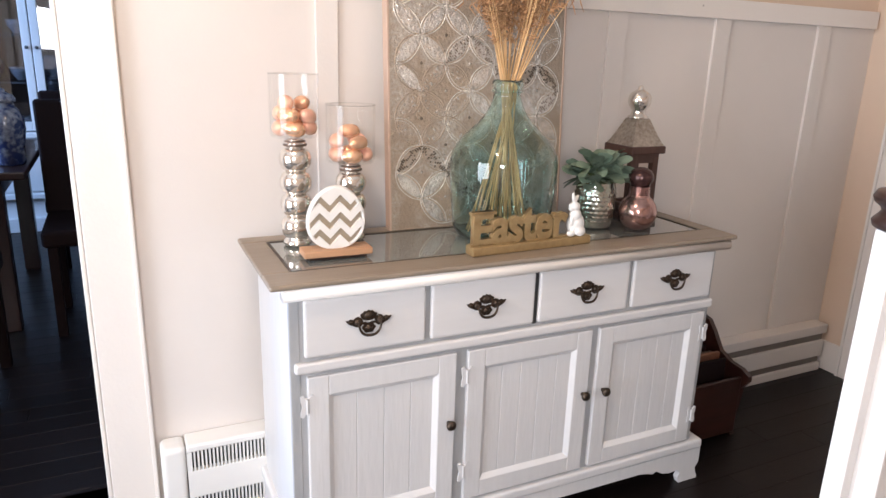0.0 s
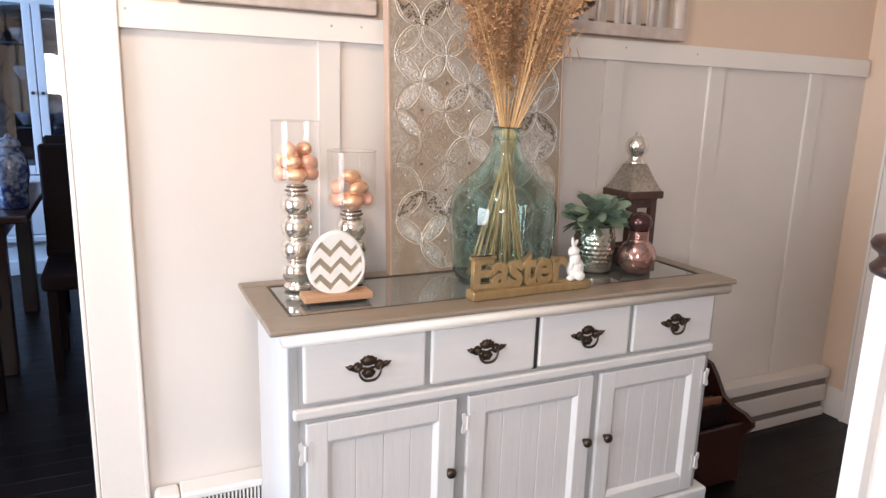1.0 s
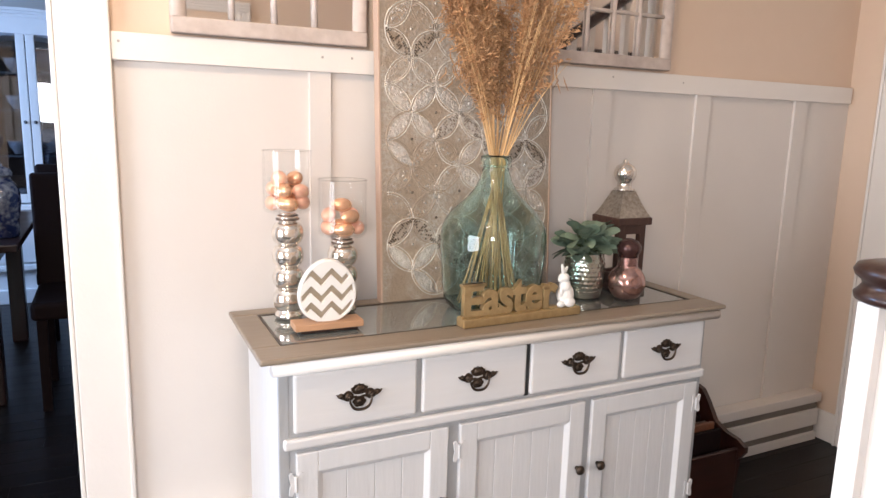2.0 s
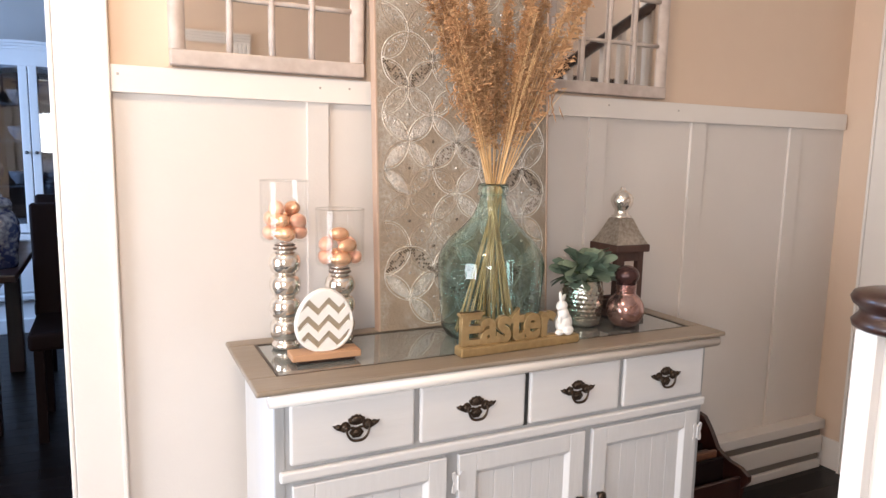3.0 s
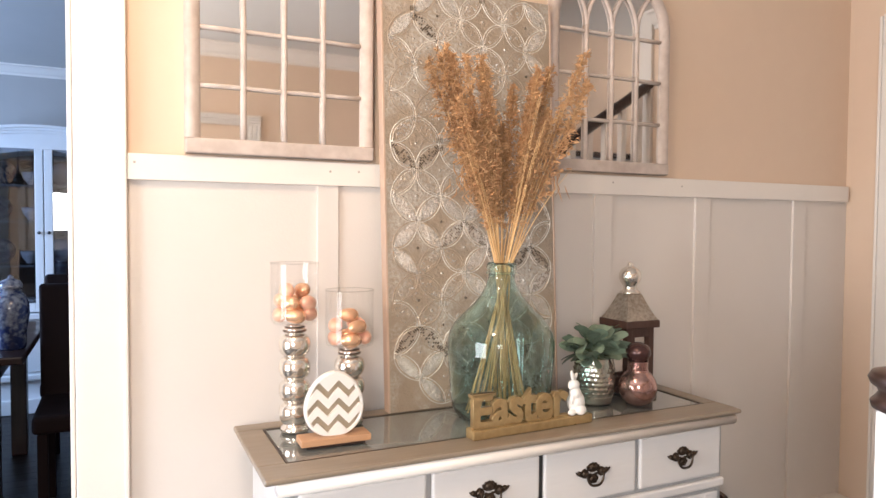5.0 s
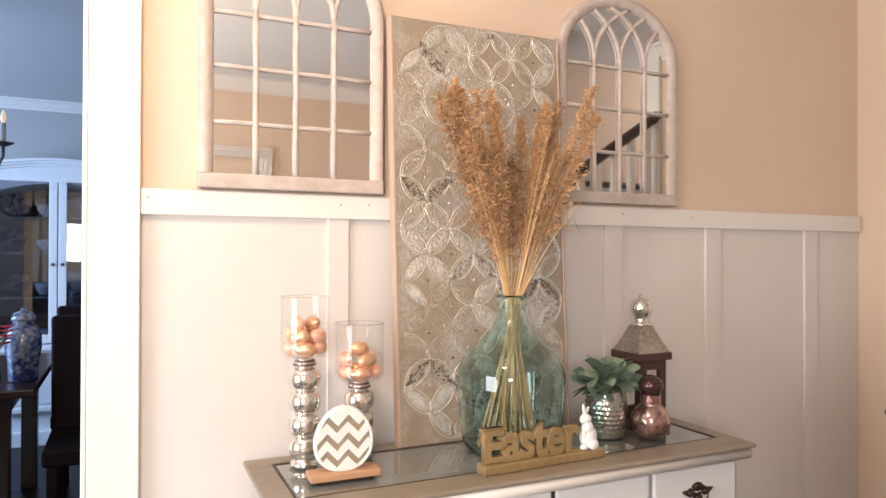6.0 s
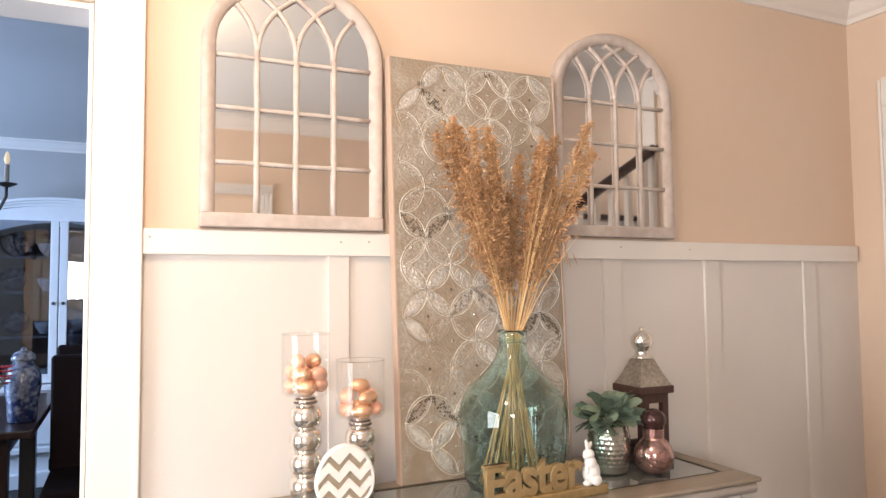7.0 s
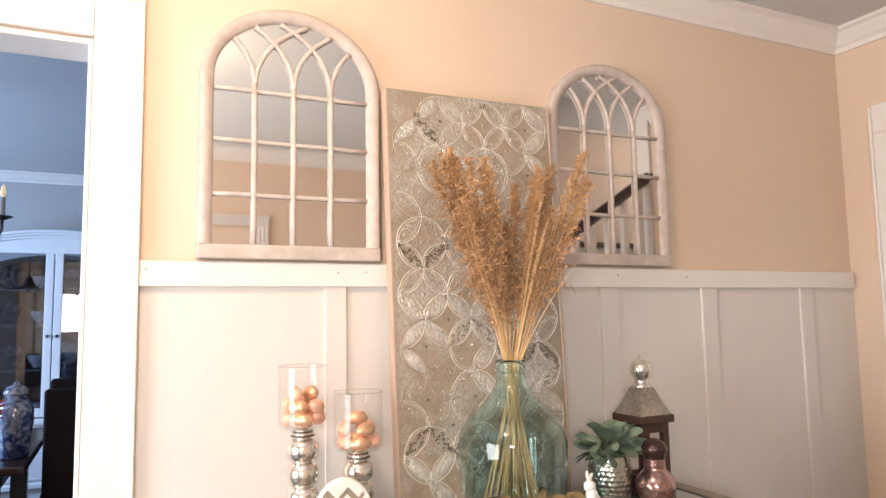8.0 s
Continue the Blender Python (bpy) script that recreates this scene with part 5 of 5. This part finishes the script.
# ---- dining room through the doorway ----
def hutch():
    h = thing("china_hutch", pose(-0.712, 3.65, 0), "white arched china hutch with glass doors and dishes", "china cabinet")
    W = 0.60
    part("base", block(-W, W, 0.0, 0.42, 0.05, 0.66, 0.004), HUTCH_WHITE, h)
    part("plinth", block(-W - 0.02, W + 0.02, -0.03, 0.42, 0.0, 0.10, 0.006), HUTCH_WHITE, h)
    part("plinth_moulding", block(-W - 0.02, W + 0.02, -0.045, 0.0, 0.235, 0.275, 0.008), HUTCH_WHITE, h)
    part("counter", block(-W - 0.02, W + 0.02, -0.05, 0.43, 0.66, 0.70, 0.006), HUTCH_WHITE, h)
    for k in (-1, 1):
        part("base_door", block(min(k * 0.02, k * 0.56), max(k * 0.02, k * 0.56), -0.018, 0.0, 0.29, 0.63, 0.004), HUTCH_WHITE, h)
    part("back", block(-W + 0.01, W - 0.01, 0.36, 0.38, 0.70, 1.93), HUTCH_BACK, h, "warm brown back board")
    for s in (-1, 1):
        part("side", block(min(s * W, s * (W - 0.03)), max(s * W, s * (W - 0.03)), 0.0, 0.38, 0.70, 1.86), HUTCH_WHITE, h)
    arch = lambda x, a, b: a - (a - b) * (x / W) ** 2
    n = 24
    xs = [-W + 2 * W * k / n for k in range(n + 1)]
    part("pediment", slab([(x, arch(x, 1.83, 1.66)) for x in xs] + [(x, arch(x, 1.95, 1.84)) for x in reversed(xs)], -0.004, 0.375), HUTCH_WHITE, h)
    for d, a, t in ((0.02, 1.95, 0.018), (0.045, 1.968, 0.016), (0.07, 1.984, 0.018)):
        part("cornice", slab([(x * 1.04, arch(x, a, a - 0.11)) for x in xs] + [(x * 1.04, arch(x, a + t, a + t - 0.11)) for x in reversed(xs)], -d, 0.38), HUTCH_WHITE, h)
    for s in (-1, 1):
        d = part("glass_door", block(*sorted((s * 0.003, s * 0.055)), -0.022, 0.0, 0.71, 1.84, 0.004), HUTCH_WHITE, h)
        part("stile", block(*sorted((s * (W - 0.05), s * (W - 0.1))), -0.022, 0.0, 0.71, 1.75, 0.004), HUTCH_WHITE, d)
        part("rail", block(*sorted((s * 0.055, s * (W - 0.1))), -0.022, 0.0, 0.71, 0.77, 0.004), HUTCH_WHITE, d)
        part("pane", block(*sorted((s * 0.05, s * (W - 0.09))), -0.012, -0.008, 0.76, 1.84), PANE_GLASS, d).visible_shadow = False
        k = part("knob", ellipsoid((s * 0.03, -0.034, 1.26), (0.012, 0.014, 0.012), u=10, v=8), PEWTER, d)
    for z in (1.02, 1.33, 1.58):
        part("shelf", block(-W + 0.03, W - 0.03, 0.03, 0.36, z, z + 0.012), SHELF_GLASS, h)
    rnd = random.Random(21)
    for z in (0.70, 1.038, 1.348, 1.598):
        for k in range(6):
            x = -1.19 + k * 0.19 + rnd.uniform(-0.02, 0.02)
            if k % 2:
                pl = obj("plate", lathe([(0.0, 0.0), (0.05, 0.0), (0.085, 0.012), (0.087, 0.015), (0.05, 0.006), (0.0, 0.005)], 24), (CHINA, BLUE_CHINA)[k % 4 == 1], True)
                pl.matrix_world = pose(x, 3.93, z + 0.086, 78)
                tagged(pl, "white china plate standing in the hutch", "plate", "dishes in the hutch")
            else:
                cu = obj("bowl", lathe([(0.0, 0.0), (0.03, 0.0), (0.034, 0.012), (0.06, 0.05), (0.07, 0.09), (0.067, 0.09), (0.055, 0.05), (0.0, 0.016)], 24), CHINA, True)
                cu.matrix_world = pose(x, 3.82, z, 0)
                tagged(cu, "white china bowl standing in the hutch", "bowl", "dishes in the hutch")


hutch()


def dining_table():
    t = thing("dining_table", pose(-1.55, 2.3, 0), "dark wooden rectangular dining table", "table")
    part("tabletop", block(-0.9, 0.92, -0.72, 0.5, 0.715, 0.75, 0.006), DARK_WOOD, t)
    part("apron", block(-0.8, 0.82, -0.62, 0.4, 0.64, 0.7145), DARK_WOOD, t)
    for x in (-0.8, 0.78):
        for y in (-0.62, 0.4):
            part("leg", block(x - 0.04, x + 0.04, y - 0.04, y + 0.04, 0, 0.7145, 0.006), DARK_WOOD, t)


dining_table()


def dining_chair(x, y, turn, label):
    c = thing("dining_chair", pose(x, y, 0, 0, 0, turn), label, "chair", "dining chairs")
    part("seat", block(-0.23, 0.23, -0.23, 0.23, 0.42, 0.50, 0.02, segments=3), LEATHER, c)
    back = block(-0.23, 0.23, 0.20, 0.27, 0.42, 1.03, 0.015, segments=3)
    for v in back.verts:
        v.co.y += max(0, v.co.z - 0.5) * 0.13
        v.co.x *= 1 + max(0, v.co.z - 0.5) * 0.08
    part("backrest", back, LEATHER, c)
    for sx in (-1, 1):
        for sy in (-1, 1):
            part("leg", block(sx * 0.19 - 0.02, sx * 0.19 + 0.02, sy * 0.2 - 0.02, sy * 0.2 + 0.02, 0, 0.42, 0.003), LEATHER, c)


dining_chair(-0.365, 1.72, 0, "dark brown leather parsons chair beside the dining table")
dining_chair(-0.395, 2.42, 0, "dark brown leather parsons chair by the hutch")
dining_chair(-0.94, 1.05, 180, "dark brown leather parsons chair drawn up to the table")


def ginger_jar():
    j = thing("ginger_jar", pose(-0.70, 1.82, 0.7505), "blue and white china ginger jar on the table", "vase")
    part("jar", lathe([(0.0, 0.0), (0.055, 0.0), (0.06, 0.01), (0.062, 0.08), (0.075, 0.16), (0.073, 0.21), (0.06, 0.245), (0.045, 0.26), (0.04, 0.28), (0.0, 0.28)], 36), BLUE_CHINA, j, "", True)
    part("lid", lathe([(0.0, 0.281), (0.05, 0.281), (0.05, 0.295), (0.038, 0.315), (0.012, 0.325), (0.012, 0.335), (0.0, 0.343)], 28), BLUE_CHINA, j, "", True)


ginger_jar()


def red_flowers():
    f = thing("flower_vase", pose(-0.80, 1.62, 0.7505), "small dark vase of red flowers on the table", "flowers")
    part("vase", lathe([(0.0, 0.0), (0.03, 0.0), (0.045, 0.05), (0.03, 0.11), (0.035, 0.13), (0.0, 0.13)], 20), PEWTER, f, "", True)
    rnd = random.Random(17)
    for k in range(16):
        c = Vector((rnd.uniform(-0.07, 0.07), rnd.uniform(-0.07, 0.07), rnd.uniform(0.19, 0.27)))
        part("stem", tube([(0, 0, 0.12), c], 0.002, 5), STEM_GREEN, f)
        bm = bmesh.new()
        for q in range(7):
            a = 2 * math.pi * q / 7
            ellipsoid(c + Vector((0.014 * math.cos(a), 0.014 * math.sin(a), 0.004)), (0.012, 0.007, 0.004), bm, pose(0, 0, 0, 0, -20, math.degrees(a)), 8, 6)
        part("blossom", bm, RED_GLASS, f)


red_flowers()


def chandelier():
    c = thing("chandelier", pose(-1.06, 1.85, 2.49), "dark pewter chandelier with candle lights", "chandelier")
    part("rod", tube([(0, 0, 0), (0, 0, -0.75)], 0.008, 10), PEWTER, c)
    part("canopy", lathe([(0.0, -0.03), (0.05, -0.02), (0.06, -0.001), (0.0, 0.0)], 24), PEWTER, c)
    part("hub", lathe([(0.0, -0.86), (0.03, -0.83), (0.045, -0.78), (0.03, -0.73), (0.0, -0.70)], 24), PEWTER, c, "", True)
    for k in range(6):
        a = 2 * math.pi * k / 6
        ca, sa = math.cos(a), math.sin(a)
        pts = [(r * ca, r * sa, z) for r, z in ((0.03, -0.78), (0.10, -0.83), (0.18, -0.82), (0.245, -0.76), (0.27, -0.70), (0.27, -0.655))]
        arm = part("arm", tube(pts, 0.007, 8), PEWTER, c, "", True)
        part("drip_pan", lathe([(0.0, -0.655), (0.015, -0.655), (0.045, -0.64), (0.044, -0.637), (0.0, -0.648)], 20, at=(0.27 * ca, 0.27 * sa, 0)), PEWTER, arm)
        part("candle", lathe([(0.0, -0.648), (0.011, -0.648), (0.011, -0.55), (0.0, -0.548)], 14, at=(0.27 * ca, 0.27 * sa, 0)), WAX, arm, "ivory candle sleeve")
        part("bulb", lathe([(0.0, -0.547), (0.008, -0.545), (0.013, -0.525), (0.008, -0.5), (0.0, -0.485)], 14, at=(0.27 * ca, 0.27 * sa, 0)), glow("candle_bulb", (1.0, 0.75, 0.45), 0.5) if k == 0 else bpy.data.materials["candle_bulb"], arm, "glowing candle bulb")


chandelier()

# ---- floorboards ----
board_mesh = {}
rnd = random.Random(31)
for region, (xa, xb, ya, yb) in {"hall": (-0.9, 2.55, -1.9, 0.12), "dining": (-1.9, 0.4, 0.12, 3.7)}.items():
    width = 0.10
    row = 0
    y = ya
    while y < yb - 0.01:
        x = xa - rnd.uniform(0, 1.2)
        while x < xb:
            length = (0.9, 1.2, 1.5)[rnd.randrange(3)]
            if length not in board_mesh:
                bm = block(0.0004, length - 0.0004, 0.0004, width - 0.0004, -0.011, 0.0, 0.0006, segments=1)
                tmp = obj("floorboard", bm, DARK_FLOOR)
                board_mesh[length] = tmp.data
                bpy.data.objects.remove(tmp)
            b = new("floorboard", board_mesh[length])
            b.location = (x, y, 0)
            b.parent = floor
            x += length
        y += width
